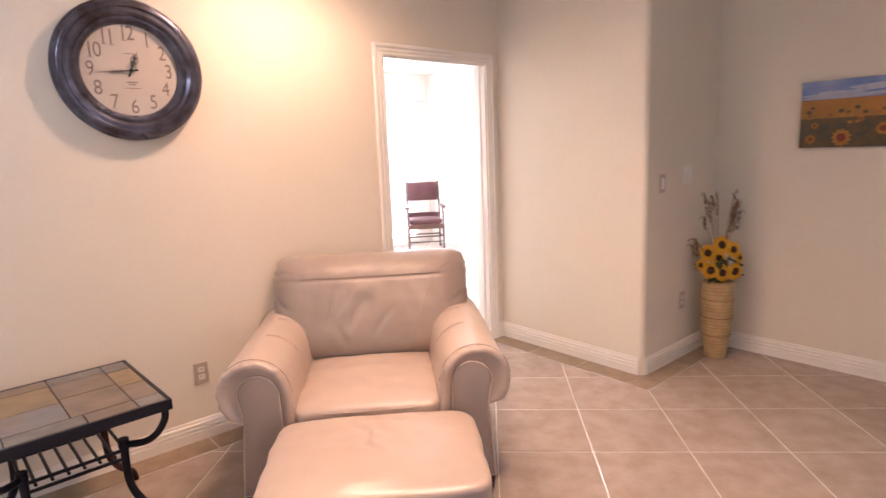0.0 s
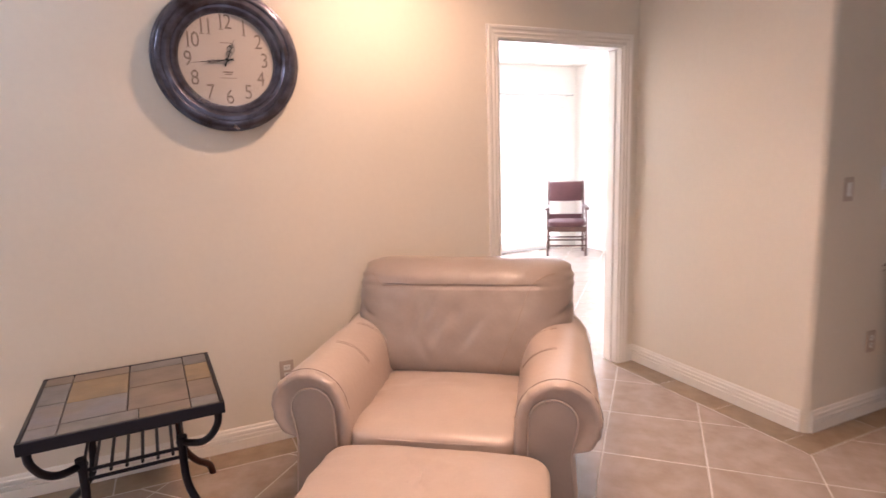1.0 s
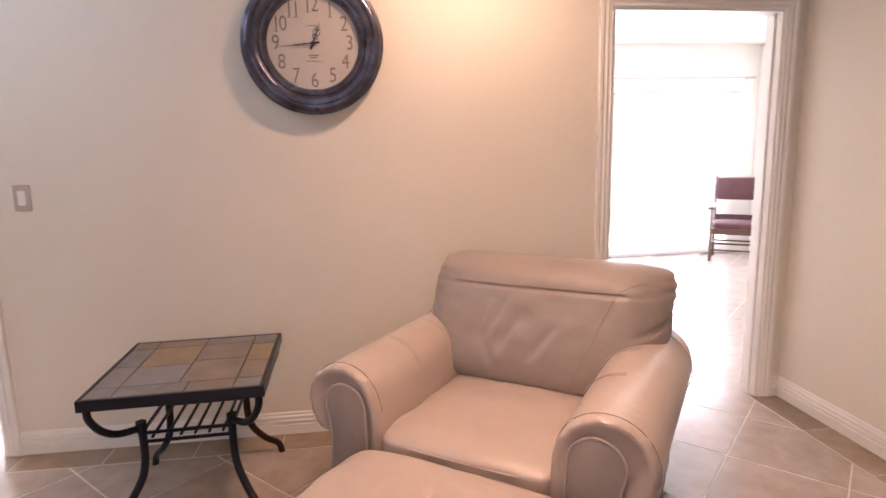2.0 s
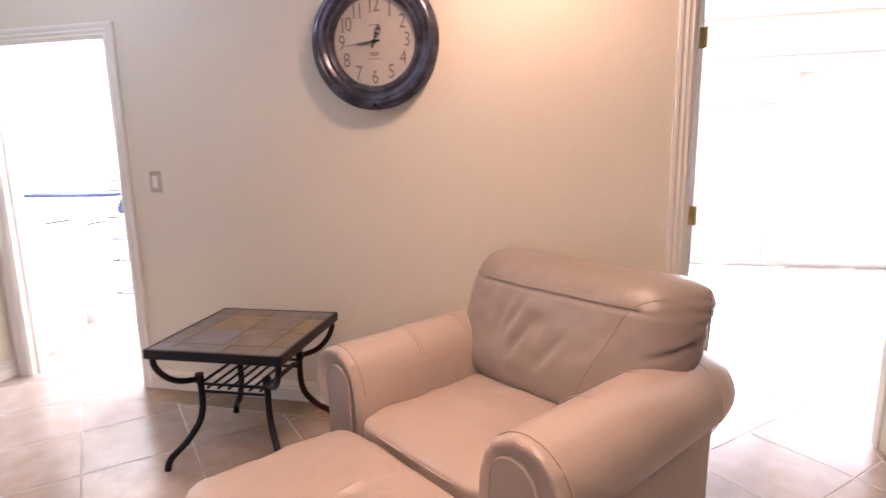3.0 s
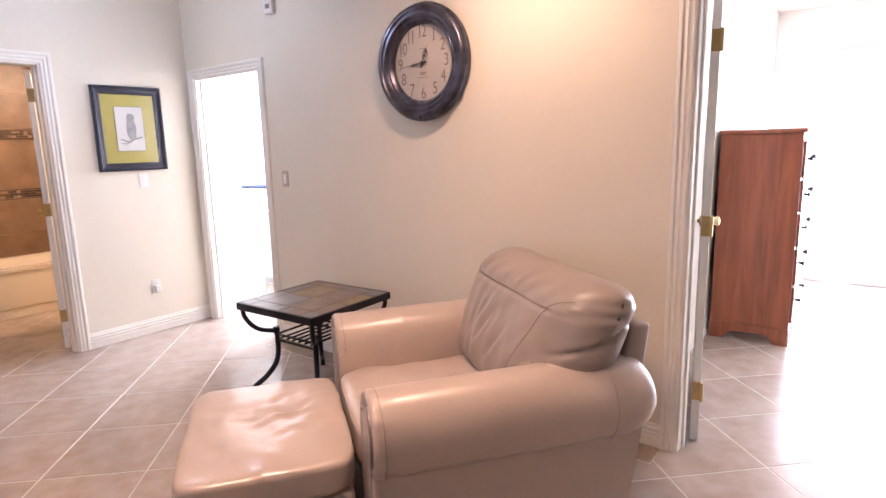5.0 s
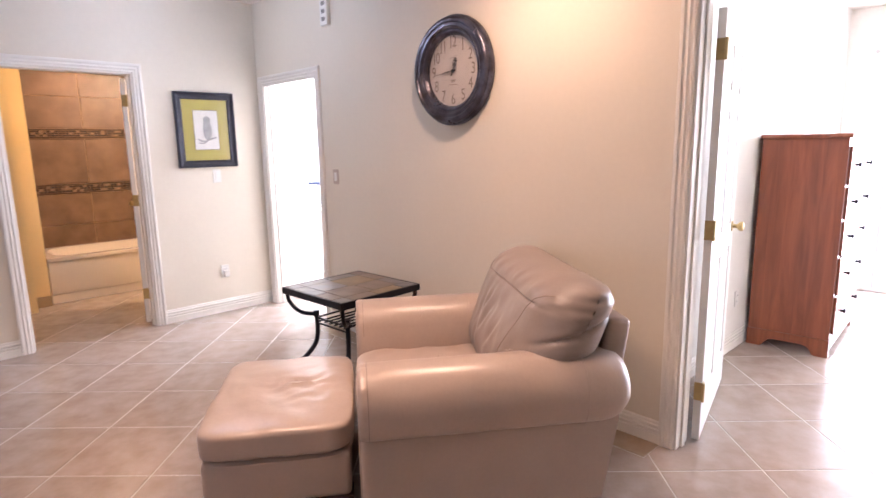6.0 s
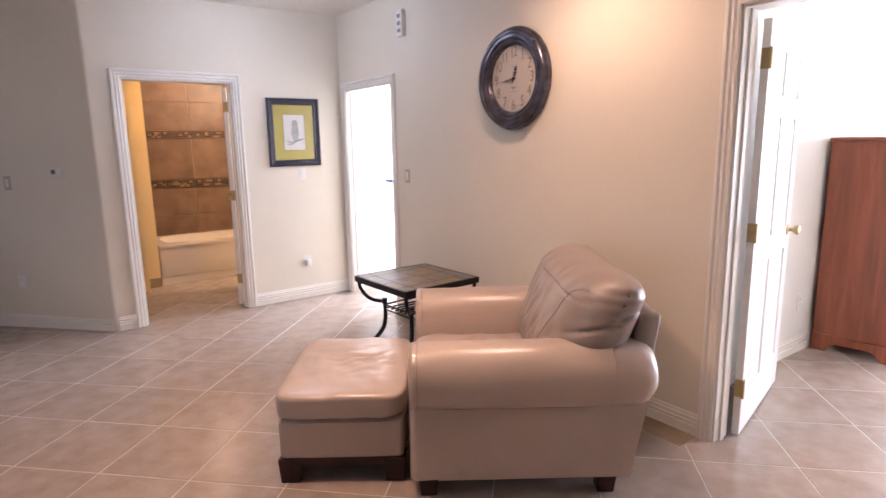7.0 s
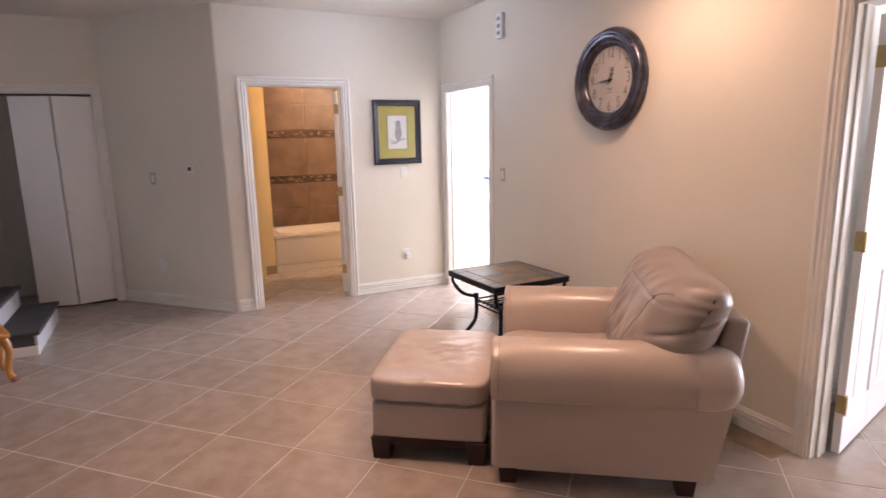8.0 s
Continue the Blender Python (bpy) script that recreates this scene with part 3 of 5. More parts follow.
def armchair(m):
    ob = thing("armchair", m, "taupe leather armchair with rolled arms and a stuffed back", "armchair")
    cx = -0.53
    for mirror in (False, True):
        a = part("arm", arm_mesh(mirror), LEATHER, ob, smooth=True)
        f = part("front_panel", arm_front_mesh(mirror), LEATHER_SHADE, a, "taupe leather panel with piping, cool shade put into its colour", smooth=True)
        s = -1 if mirror else 1
        rim = [(s * x, -0.4735, z) for x, z in panel_outline(0.001)]
        part("piping", tube(rim, 0.0034, n=8, closed=True), LEATHER, a, smooth=True)
        inner = [(s * x, -0.438, z) for x, z in arm_section(-0.0015)[3:ARC + 4]]
        part("front_seam", tube(inner, 0.0016, n=6), LEATHER_SHADE, a)
        seam = [(s * (x + 0.0005), 0.36, z + 0.001) for x, z in arm_section(-0.0085)[4:ARC + 4]]
        part("seam", tube(seam, 0.0018, n=6), LEATHER, a, smooth=True)
        # pairs of short stitched darts over the top of the roll
        for y in (-0.16, -0.145, 0.10, 0.115):
            dart = [(s * (x + 0.0005), y, z + 0.0005) for x, z in arm_section(-0.0098)[ARC // 5:ARC // 2]]
            part("dart", tube(dart, 0.0011, n=6), LEATHER, a, smooth=True)
        if mirror:
            a.location.x = 2 * cx
    part("seat_base", box(-0.84, -0.22, -0.44, 0.40, 0.11, 0.33, bevel=0.02), LEATHER, ob)
    bm = pillow(0.63, 0.68, 0.17, crown=0.14, n=34, wrinkle=0.012, seed=2.0, e=9.0)
    bmesh.ops.translate(bm, verts=bm.verts, vec=(cx, -0.14, 0.370))
    seat = part("seat_cushion", bm, LEATHER, ob, smooth=True)
    pts = [(cx + 0.303 * math.copysign(abs(math.cos(a)) ** 0.35, math.cos(a)), -0.14 + 0.338 * math.copysign(abs(math.sin(a)) ** 0.35, math.sin(a)), 0.420) for a in [2 * math.pi * k / 60 for k in range(60)]]
    part("piping", tube(pts, 0.0035, n=6, closed=True), LEATHER, seat, smooth=True)
    bm = back_cushion_mesh()
    bmesh.ops.translate(bm, verts=bm.verts, vec=(cx + 0.012, 0, 0))
    back = part("back_cushion", bm, LEATHER_SHADE, ob, "taupe leather back cushion with gathered corners, shade put into its colour", smooth=True)
    n = 30
    us = [-0.74 + 1.36 * i / n for i in range(n + 1)]
    line = [p + Vector((cx + 0.012, 0, 0)) for p in seam_line(us, [0.585 + 0.015 * math.cos(3 * u) for u in us])]
    part("seam", tube(line, 0.0019, n=6), SEAM, back)
    bend = smooth_curve([(0.40, -0.80, 0), (0.50, -0.20, 0), (0.58, 0.25, 0), (0.66, 0.60, 0), (0.76, 0.74, 0), (0.85, 0.80, 0)], 8)
    line = [p + Vector((cx + 0.012, 0, 0)) for p in seam_line([q.x for q in bend], [q.y for q in bend])]
    part("seam", tube(line, 0.0015, n=6), SEAM, back)
    bend = smooth_curve([(-0.74, 0.585, 0), (-0.80, 0.68, 0), (-0.86, 0.78, 0)], 8)
    line = [p + Vector((cx + 0.012, 0, 0)) for p in seam_line([q.x for q in bend], [q.y for q in bend])]
    part("seam", tube(line, 0.0013, n=6), SEAM, back)
    bm = bmesh.new()
    tilt = Matrix.Translation((cx, 0.500, 0.45)) @ Matrix.Rotation(radians(-8), 4, "X")
    add_box(bm, -0.465, 0.465, -0.060, 0.040, 0.0, 0.33, bevel=0.022, seg=3, m=tilt)
    part("back_frame", bm, LEATHER_SHADE, ob, smooth=True)
    part("rear_panel", box(-0.84, -0.22, 0.40, 0.475, 0.11, 0.60, bevel=0.02), LEATHER, ob)
    part("dust_cover", box(-1.03, -0.03, -0.43, 0.38, 0.082, 0.112), UNDER, ob)
    for x, y in ((-0.042, -0.40), (-0.042, 0.355), (-1.018, -0.40), (-1.018, 0.355)):
        bm = bmesh.new()
        add_box(bm, x - 0.043, x + 0.043, y - 0.043, y + 0.043, 0, 0.083, bevel=0.006)
        for v in bm.verts:
            if v.co.z < 0.03:
                v.co.x, v.co.y = x + (v.co.x - x) * 0.82, y + (v.co.y - y) * 0.82
        part("leg", bm, LEG, ob, "dark mahogany block foot")
    return ob


CH = pose(-0.190, -1.040, 0, 0, 0, -35.5)
armchair(CH)


def ottoman(m):
    ob = thing("ottoman", m, "taupe leather ottoman on dark mahogany feet before the armchair", "ottoman")
    x0, x1, y0, y1 = -0.872, -0.112, -1.075, -0.500
    cx, cy = (x0 + x1) / 2, (y0 + y1) / 2
    bm = pillow(x1 - x0 + 0.01, y1 - y0 + 0.01, 0.150, crown=0.18, n=44, wrinkle=0.008, seed=5.0, e=8.0)
    for v in bm.verts:
        d = math.hypot((v.co.x + 0.02) / 0.17, (v.co.y - 0.08) / 0.12)
        if v.co.z > 0:
            swirl = v.co.x * 62 + v.co.y * 25 + 5 * noise.noise(Vector((v.co.x * 9, v.co.y * 11, 3.0)))
            v.co.z += 0.006 * math.exp(-d * d) * (math.sin(swirl) - 0.5)
    bmesh.ops.translate(bm, verts=bm.verts, vec=(cx, cy, 0.360))
    c = part("cushion", bm, LEATHER, ob, smooth=True)
    ring = [(cx + (x1 - x0) / 2 * 0.995 * math.copysign(abs(math.cos(a)) ** 0.3, math.cos(a)), cy + (y1 - y0) / 2 * 0.995 * math.copysign(abs(math.sin(a)) ** 0.3, math.sin(a)), 0.290) for a in [2 * math.pi * k / 72 for k in range(72)]]
    part("piping", tube(ring, 0.004, n=6, closed=True), LEATHER, c, smooth=True)
    bm = bmesh.new()
    add_box(bm, x0 + 0.012, x1 - 0.012, y0 + 0.012, y1 - 0.012, 0.112, 0.298, bevel=0.022, seg=4)
    part("base", bm, LEATHER, ob, smooth=True)
    for a in ((x0 + 0.02, x1 - 0.02, y0 + 0.02, y0 + 0.045), (x0 + 0.02, x1 - 0.02, y1 - 0.045, y1 - 0.02), (x0 + 0.02, x0 + 0.045, y0 + 0.046, y1 - 0.046), (x1 - 0.045, x1 - 0.02, y0 + 0.046, y1 - 0.046)):
        part("rail", box(*a, 0.078, 0.118, bevel=0.004), LEG, ob, "dark mahogany rail")
    part("dust_cover", box(x0 + 0.046, x1 - 0.046, y0 + 0.046, y1 - 0.046, 0.10, 0.115), UNDER, ob)
    for x in (x0 + 0.055, x1 - 0.055):
        for y in (y0 + 0.055, y1 - 0.055):
            bm = bmesh.new()
            add_box(bm, x - 0.05, x + 0.05, y - 0.05, y + 0.05, 0, 0.1175, bevel=0.006)
            for v in bm.verts:
                if v.co.z < 0.05:
                    v.co.x, v.co.y = x + (v.co.x - x) * 0.86, y + (v.co.y - y) * 0.86
            part("leg", bm, LEG, ob)
    return ob


ottoman(CH)


# ---- slate-topped end table ----
SLATES = [mat("slate_brown", (0.20, 0.155, 0.12), 0.42, grain=0.2, grain_scale=18, alt=(0.13, 0.105, 0.09), stain_scale=9, bump=0.5, bump_scale=22),
          mat("slate_ochre", (0.25, 0.175, 0.09), 0.42, grain=0.2, grain_scale=18, alt=(0.17, 0.13, 0.085), stain_scale=8, bump=0.5, bump_scale=22),
          mat("slate_grey", (0.17, 0.165, 0.16), 0.40, grain=0.2, grain_scale=20, alt=(0.115, 0.11, 0.115), stain_scale=9, bump=0.5, bump_scale=22),
          mat("slate_blue", (0.145, 0.15, 0.175), 0.40, grain=0.2, grain_scale=20, alt=(0.17, 0.145, 0.125), stain_scale=7, bump=0.5, bump_scale=22)]


def end_table(m):
    ob = thing("end_table", m, "black iron end table topped with mixed slate tiles", "table")
    w, d, h = 0.622, 0.625, 0.57
    bm = bmesh.new()
    for a in ((0, w, 0, 0.014), (0, w, d - 0.014, d), (0, 0.014, 0.014, d - 0.014), (w - 0.014, w, 0.014, d - 0.014)):
        add_box(bm, *a, h - 0.042, h, bevel=0.003)
    part("frame", bm, IRON, ob)
    bed = part("tile_bed", box(0.012, w - 0.012, 0.012, d - 0.012, h - 0.02, h - 0.008), mat("dark_grout", (0.05, 0.045, 0.04), 0.9, grain=0.2), ob)
    x0, y0, tw, td = 0.014, 0.014, w - 0.028, d - 0.028
    cells = [(0, 0.16, 0, 0.15, 3), (0.16, 0.56, 0, 0.15, 2), (0.56, 0.84, 0, 0.15, 0), (0.84, 1, 0, 0.15, 2),
             (0, 0.16, 0.15, 0.50, 3), (0, 0.16, 0.50, 0.85, 2), (0, 0.16, 0.85, 1, 0), (0.84, 1, 0.15, 0.46, 0), (0.84, 1, 0.46, 0.80, 1), (0.84, 1, 0.80, 1, 2),
             (0.16, 0.50, 0.15, 0.47, 3), (0.50, 0.84, 0.15, 0.53, 0), (0.16, 0.50, 0.47, 0.85, 1), (0.50, 0.84, 0.53, 0.85, 0), (0.16, 0.50, 0.85, 1, 0), (0.50, 0.84, 0.85, 1, 2)]
    for a, b, c, e, k in cells:
        g = 0.0022
        bm = box(x0 + a * tw + g, x0 + b * tw - g, y0 + c * td + g, y0 + e * td - g, h - 0.012, h - 0.001 + random.uniform(0, 0.0015), bevel=0.0018)
        part("slate_tile", bm, SLATES[k], ob)
    inn = 0.125
    zs = 0.365
    for sx in (0, 1):
        for sy in (0, 1):
            cx, cy = (0.024 if sx == 0 else w - 0.024), (0.024 if sy == 0 else d - 0.024)
            dx, dy = (1 if sx == 0 else -1), (1 if sy == 0 else -1)

            def P(k, z):
                return (cx + dx * k, cy + dy * k, z)
            upper = smooth_curve([P(0, h - 0.042), P(0.004, 0.485), P(0.03, 0.43), P(0.07, 0.396), P(inn + 0.012, 0.386)], 6)
            lower = smooth_curve([P(inn, 0.40), P(inn + 0.002, 0.33), P(inn, 0.25), P(inn - 0.014, 0.185), P(inn - 0.055, 0.11), P(inn - 0.105, 0.05), P(inn - 0.118, 0.0)], 6)
            leg = part("leg", tube(upper, 0.0135, n=10), RUST if (sx and sy) else IRON, ob, smooth=True)
            part("lower_leg", tube(lower, 0.015, n=10), RUST if (sx and sy) else IRON, leg, smooth=True)
            part("collar", cyl(P(inn, 0.372), P(inn, 0.412), 0.019, n=12), IRON, leg)
    xa, xb, ya, yb = 0.024 + inn, w - 0.024 - inn, 0.024 + inn, d - 0.024 - inn
    for y in (ya, yb):
        for z in (zs, zs - 0.035):
            part("rail", box(xa, xb, y - 0.005, y + 0.005, z - 0.006, z + 0.006, bevel=0.002), IRON, ob)
    for x in (xa, xb):
        part("rail", box(x - 0.005, x + 0.005, ya, yb, zs - 0.006, zs + 0.006, bevel=0.002), IRON, ob)
    for i in range(6):
        x = xa + (xb - xa) * (i + 0.7) / 6.4
        part("rod", cyl((x, ya, zs - 0.018), (x, yb, zs - 0.018), 0.006, n=8), IRON, ob, smooth=True)
    return ob


end_table(pose(-2.158, -0.790, 0, 0, 0, 2.5))


# ---- wall clock ----
PEWTER = mat("dark_pewter", (0.135, 0.138, 0.185), 0.30, metal=0.75, grain=0.12, grain_scale=40, alt=(0.05, 0.04, 0.045), stain_scale=12, bump=0.08, bump_scale=60)
DIAL = mat("aged_paper_dial", (0.56, 0.495, 0.435), 0.6, grain=0.04, stain=0.12, stain_scale=7)
INK = mat("brown_ink", (0.20, 0.155, 0.125), 0.7, grain=0.1)
BLACKM = mat("black_enamel", (0.01, 0.01, 0.01), 0.4, grain=0.1)


def wall_clock(m):
    """Local x along the wall, z up, -y into the room; the back lies on y = 0."""
    ob = thing("wall_clock", m, "large round wall clock with a dark pewter rim and aged dial", "clock")
    turn = Matrix.Rotation(radians(90), 4, "X")
    rim = [(0.19, 0.0), (0.308, 0.0), (0.314, 0.008), (0.315, 0.028), (0.310, 0.036), (0.303, 0.038), (0.301, 0.043), (0.303, 0.050), (0.298, 0.060), (0.286, 0.066), (0.274, 0.066), (0.268, 0.059),
           (0.262, 0.060), (0.250, 0.061), (0.240, 0.054), (0.234, 0.047), (0.230, 0.050), (0.222, 0.049), (0.214, 0.040), (0.208, 0.034), (0.205, 0.020), (0.19, 0.018)]
    bm = bmesh.new()
    n = 96
    rings = [[bm.verts.new(turn @ Vector((r * math.cos(2 * math.pi * k / n), r * math.sin(2 * math.pi * k / n), z))) for k in range(n)] for r, z in rim]
    for a, b in zip(rings, rings[1:] + rings[:1]):
        for k in range(n):
            bm.faces.new((a[k], a[(k + 1) % n], b[(k + 1) % n], b[k]))
    bmesh.ops.recalc_face_normals(bm, faces=bm.faces)
    part("rim", bm, PEWTER, ob, smooth=True)
    dial = part("dial", cyl((0, -0.008, 0), (0, -0.0195, 0), 0.206, n=96), DIAL, ob)
    for k in range(12):
        a = radians(30 * (k + 1))
        word = str(k + 1)
        for q, ch in enumerate(word):
            dx = (q - (len(word) - 1) / 2) * (0.030 if ch == "1" or word[0] == "1" else 0.040)
            # upright digits with a heavy stem and small feet, as in an old book face
            me = text_mesh(ch, 0.092, 0.0004, heavy=0.0)
            num = mesh_part("digit", me, INK, dial, Matrix.Translation((0.163 * math.sin(a) + dx, -0.0202, 0.163 * math.cos(a))) @ turn @ Matrix.Diagonal((0.80, 1, 1, 1)))
            if ch in "17":
                part("serif", box(-0.013, 0.013, -0.0325, -0.0295, 0.0, 0.0006), INK, num)
    for z, w, hh in ((-0.052, 0.045, 0.006), (-0.062, 0.03, 0.005), (-0.078, 0.07, 0.003), (0.075, 0.05, 0.003)):
        part("small_print", box(-w / 2, w / 2, -0.0205, -0.0193, z - hh / 2, z + hh / 2), INK, dial)

    def hand(name, angle, length, ornate):
        bm = bmesh.new()
        y = -0.025 if ornate else -0.028
        for z0, z1, w0, w1 in ((-0.03, 0, 0.005, 0.003), (0, length * 0.35, 0.003, 0.0022), (length * 0.35, length, 0.0022, 0.0008)):
            vs = [bm.verts.new(v) for v in ((-w0, y, z0), (w0, y, z0), (w1, y, z1), (-w1, y, z1))]
            bm.faces.new(vs)
        loops = ((0.32, 0.010), (0.52, 0.014), (0.70, 0.008)) if ornate else ((0.26, 0.0045), (0.40, 0.0055), (0.52, 0.004))
        for f, r in loops:
            for s in (-1, 1):
                ring = [(s * r * 0.55 + r * 0.55 * math.cos(t), y, length * f + r * math.sin(t)) for t in [2 * math.pi * q / 16 for q in range(16)]]
                add_tube(bm, ring, 0.0013, n=5, closed=True)
        r = bmesh.ops.extrude_face_region(bm, geom=[f for f in bm.faces if len(f.verts) == 4 and abs(f.normal.y) > 0.9 and f.calc_area() > 1e-5])
        o = part(name, bm, BLACKM, ob)
        o.matrix_local = Matrix.Rotation(radians(angle), 4, "Y")
        return o

    hand("hour_hand", 22, 0.095, True)
    hand("minute_hand", 264, 0.150, False)
    part("hub", cyl((0, -0.019, 0), (0, -0.031, 0), 0.009, n=20), BLACKM, ob)
    g = part("glass", cyl((0, -0.0345, 0), (0, -0.0352, 0), 0.2085, n=64), PANE, ob)
    g.visible_shadow = False
    return ob


wall_clock(pose(-1.357, 0.0, 1.872))


# ---- framed drawing ----
def framed_drawing(m):
    """Local x across, z up, -y into the room."""
    ob = thing("framed_drawing", m, "dark blue framed grey drawing in a mustard yellow mat", "picture")
    w, h = 0.50, 0.62
    fr = mat("navy_frame", (0.022, 0.024, 0.042), 0.35, grain=0.15, grain_scale=50, stain=0.2, stain_scale=12, bump=0.08)
    prof = [(0, 0), (0, 0.024), (0.006, 0.030), (0.016, 0.030), (0.022, 0.022), (0.040, 0.018), (0.048, 0.020), (0.056, 0.014), (0.060, 0.008), (0.060, 0)]
    corners = [((-w / 2, -h / 2), (1, 1)), ((w / 2, -h / 2), (-1, 1)), ((w / 2, h / 2), (-1, -1)), ((-w / 2, h / 2), (1, -1))]
    bm = bmesh.new()
    rings = [[bm.verts.new((cx + dx * a, -o, cz + dz * a)) for a, o in prof] for (cx, cz), (dx, dz) in corners]
    for a, b in zip(rings, rings[1:] + rings[:1]):
        for i in range(len(prof) - 1):
            bm.faces.new((a[i], b[i], b[i + 1], a[i + 1]))
    bmesh.ops.recalc_face_normals(bm, faces=bm.faces)
    part("frame", bm, fr, ob)
    part("mat_board", box(-w / 2 + 0.055, w / 2 - 0.055, -0.008, 0, -h / 2 + 0.055, h / 2 - 0.055), mat("mustard_mat", (0.46, 0.40, 0.10), 0.75, grain=0.05, stain=0.06, stain_scale=6), ob)
    part("inner_rule", box(-0.104, 0.104, -0.0095, -0.007, -0.164, 0.166), mat("grey_rule", (0.20, 0.19, 0.17), 0.7, grain=0.1), ob)
    sheet = part("sheet", box(-0.100, 0.100, -0.011, -0.009, -0.160, 0.162), mat("drawing_paper", (0.74, 0.73, 0.70), 0.75, grain=0.03, stain=0.05, stain_scale=9), ob)
    g1 = mat("grey_wash", (0.40, 0.40, 0.40), 0.8, grain=0.4, grain_scale=90, stain=0.35, stain_scale=30)
    bm = bmesh.new()
    bmesh.ops.create_circle(bm, cap_ends=True, segments=28, radius=1, matrix=Matrix.Translation((0.008, -0.0116, 0.0)) @ Matrix.Rotation(radians(90), 4, "X") @ Matrix.Diagonal((0.036, 0.085, 1, 1)))
    part("oval_wash", bm, g1, sheet)
    bm = bmesh.new()
    bmesh.ops.create_circle(bm, cap_ends=True, segments=24, radius=1, matrix=Matrix.Translation((0.008, -0.012, 0.085)) @ Matrix.Rotation(radians(90), 4, "X") @ Matrix.Diagonal((0.030, 0.030, 1, 1)))
    part("round_wash", bm, g1, sheet)
    bm = bmesh.new()
    add_tube(bm, [(-0.075, -0.0116, -0.075), (-0.03, -0.0116, -0.095), (0.03, -0.0116, -0.075), (0.08, -0.0116, -0.06)], 0.006, n=6)
    add_tube(bm, [(-0.075, -0.0116, -0.105), (-0.03, -0.0116, -0.11), (0.01, -0.0116, -0.088)], 0.004, n=6)
    part("brush_stroke", bm, g1, sheet)
    g = part("glass", box(-w / 2 + 0.05, w / 2 - 0.05, -0.0165, -0.016, -h / 2 + 0.05, h / 2 - 0.05), PANE, ob)
    g.visible_shadow = False
    return ob


framed_drawing(pose(-3.845, -0.495, 1.60, 0, 0, 90))


# ---- wall plates ----
def wall_plate(name, m, kind, label, category, ganged=1, group="", plate=PLASTIC):
    """Local x across, z up, -y out of the wall."""
    ob = thing(name, m, label, category, group)
    w = 0.07 + 0.046 * (ganged - 1)
    part("plate", box(-w / 2, w / 2, -0.006, 0, -0.057, 0.057, bevel=0.003), plate, ob)
    for g in range(ganged):
        x = (g - (ganged - 1) / 2) * 0.046
        if kind == "switch":
            part("rocker", box(x - 0.0165, x + 0.0165, -0.010, -0.004, -0.033, 0.033, bevel=0.002), PLASTIC, ob)
        else:
            for z in (-0.02, 0.02):
                s = part("socket", box(x - 0.0165, x + 0.0165, -0.008, -0.004, z - 0.014, z + 0.014, bevel=0.003), PLASTIC, ob)
                for dx in (-0.006, 0.006):
                    part("slot", box(x + dx - 0.0012, x + dx + 0.0012, -0.0085, -0.0075, z - 0.002, z + 0.007), SLOT, s)
        part("screw", cyl((x, -0.0055, 0.047), (x, -0.0068, 0.047), 0.003, n=8), STEEL, ob)
    return ob


wall_plate("light_switch", pose(-2.66, 0, 1.215), "switch", "white rocker switch with a tan plate on the clock wall", "light switch", plate=TAN)
wall_plate("wall_outlet", pose(-1.20, 0, 0.36), "outlet", "white wall outlet with a tan plate beside the armchair", "outlet", group="wall outlets", plate=TAN)
wall_plate("light_switch", pose(-3.845, -0.436, 1.212, 0, 0, 90), "switch", "white light switch under the framed drawing", "light switch")
o = wall_plate("wall_outlet", pose(-3.845, -0.434, 0.367, 0, 0, 90), "outlet", "white wall outlet with a small plugged-in white adapter", "outlet", group="wall outlets")
part("adapter", box(-0.024, 0.024, -0.045, -0.008, -0.045, 0.01, bevel=0.006), PLASTIC, o)
wall_plate("light_switch", pose(1.265, -1.2, 1.20), "switch", "light switch with a tan plate near the wall corner", "light switch", plate=TAN)
wall_plate("light_switch", pose(1.58, -1.2, 1.24), "switch", "white light switch above the dried grasses", "light switch", ganged=2)
wall_plate("wall_outlet", pose(1.56, -1.2, 0.40), "outlet", "white wall outlet with a tan plate behind the vase", "outlet", group="wall outlets", plate=TAN)
wall_plate("light_switch", pose(-4.472, -2.703, 1.22, 0, 0, 43.3), "switch", "light switch with a tan plate beside the closet", "light switch", plate=TAN)
wall_plate("wall_outlet", pose(-4.477, -2.708, 0.39, 0, 0, 43.3), "outlet", "white wall outlet low on the angled wall", "outlet", group="wall outlets")
wall_plate("wall_outlet", pose(-0.24, 1.62, 0.36, 0, 0, 90), "outlet", "white wall outlet on the bedroom wall by the dresser", "outlet", group="wall outlets")


def thermostat(m):
    ob = thing("thermostat", m, "small white thermostat with a dark display", "thermostat")
    part("housing", box(-0.05, 0.05, -0.026, 0, -0.036, 0.036, bevel=0.006), PLASTIC, ob)
    part("display", box(-0.034, 0.004, -0.0275, -0.024, -0.008, 0.024), SLOT, ob)
    part("button", box(0.016, 0.036, -0.029, -0.024, -0.010, 0.0, bevel=0.002), PLASTIC, ob)
    return ob


thermostat(pose(-4.120, -2.372, 1.30, 0, 0, 43.3))


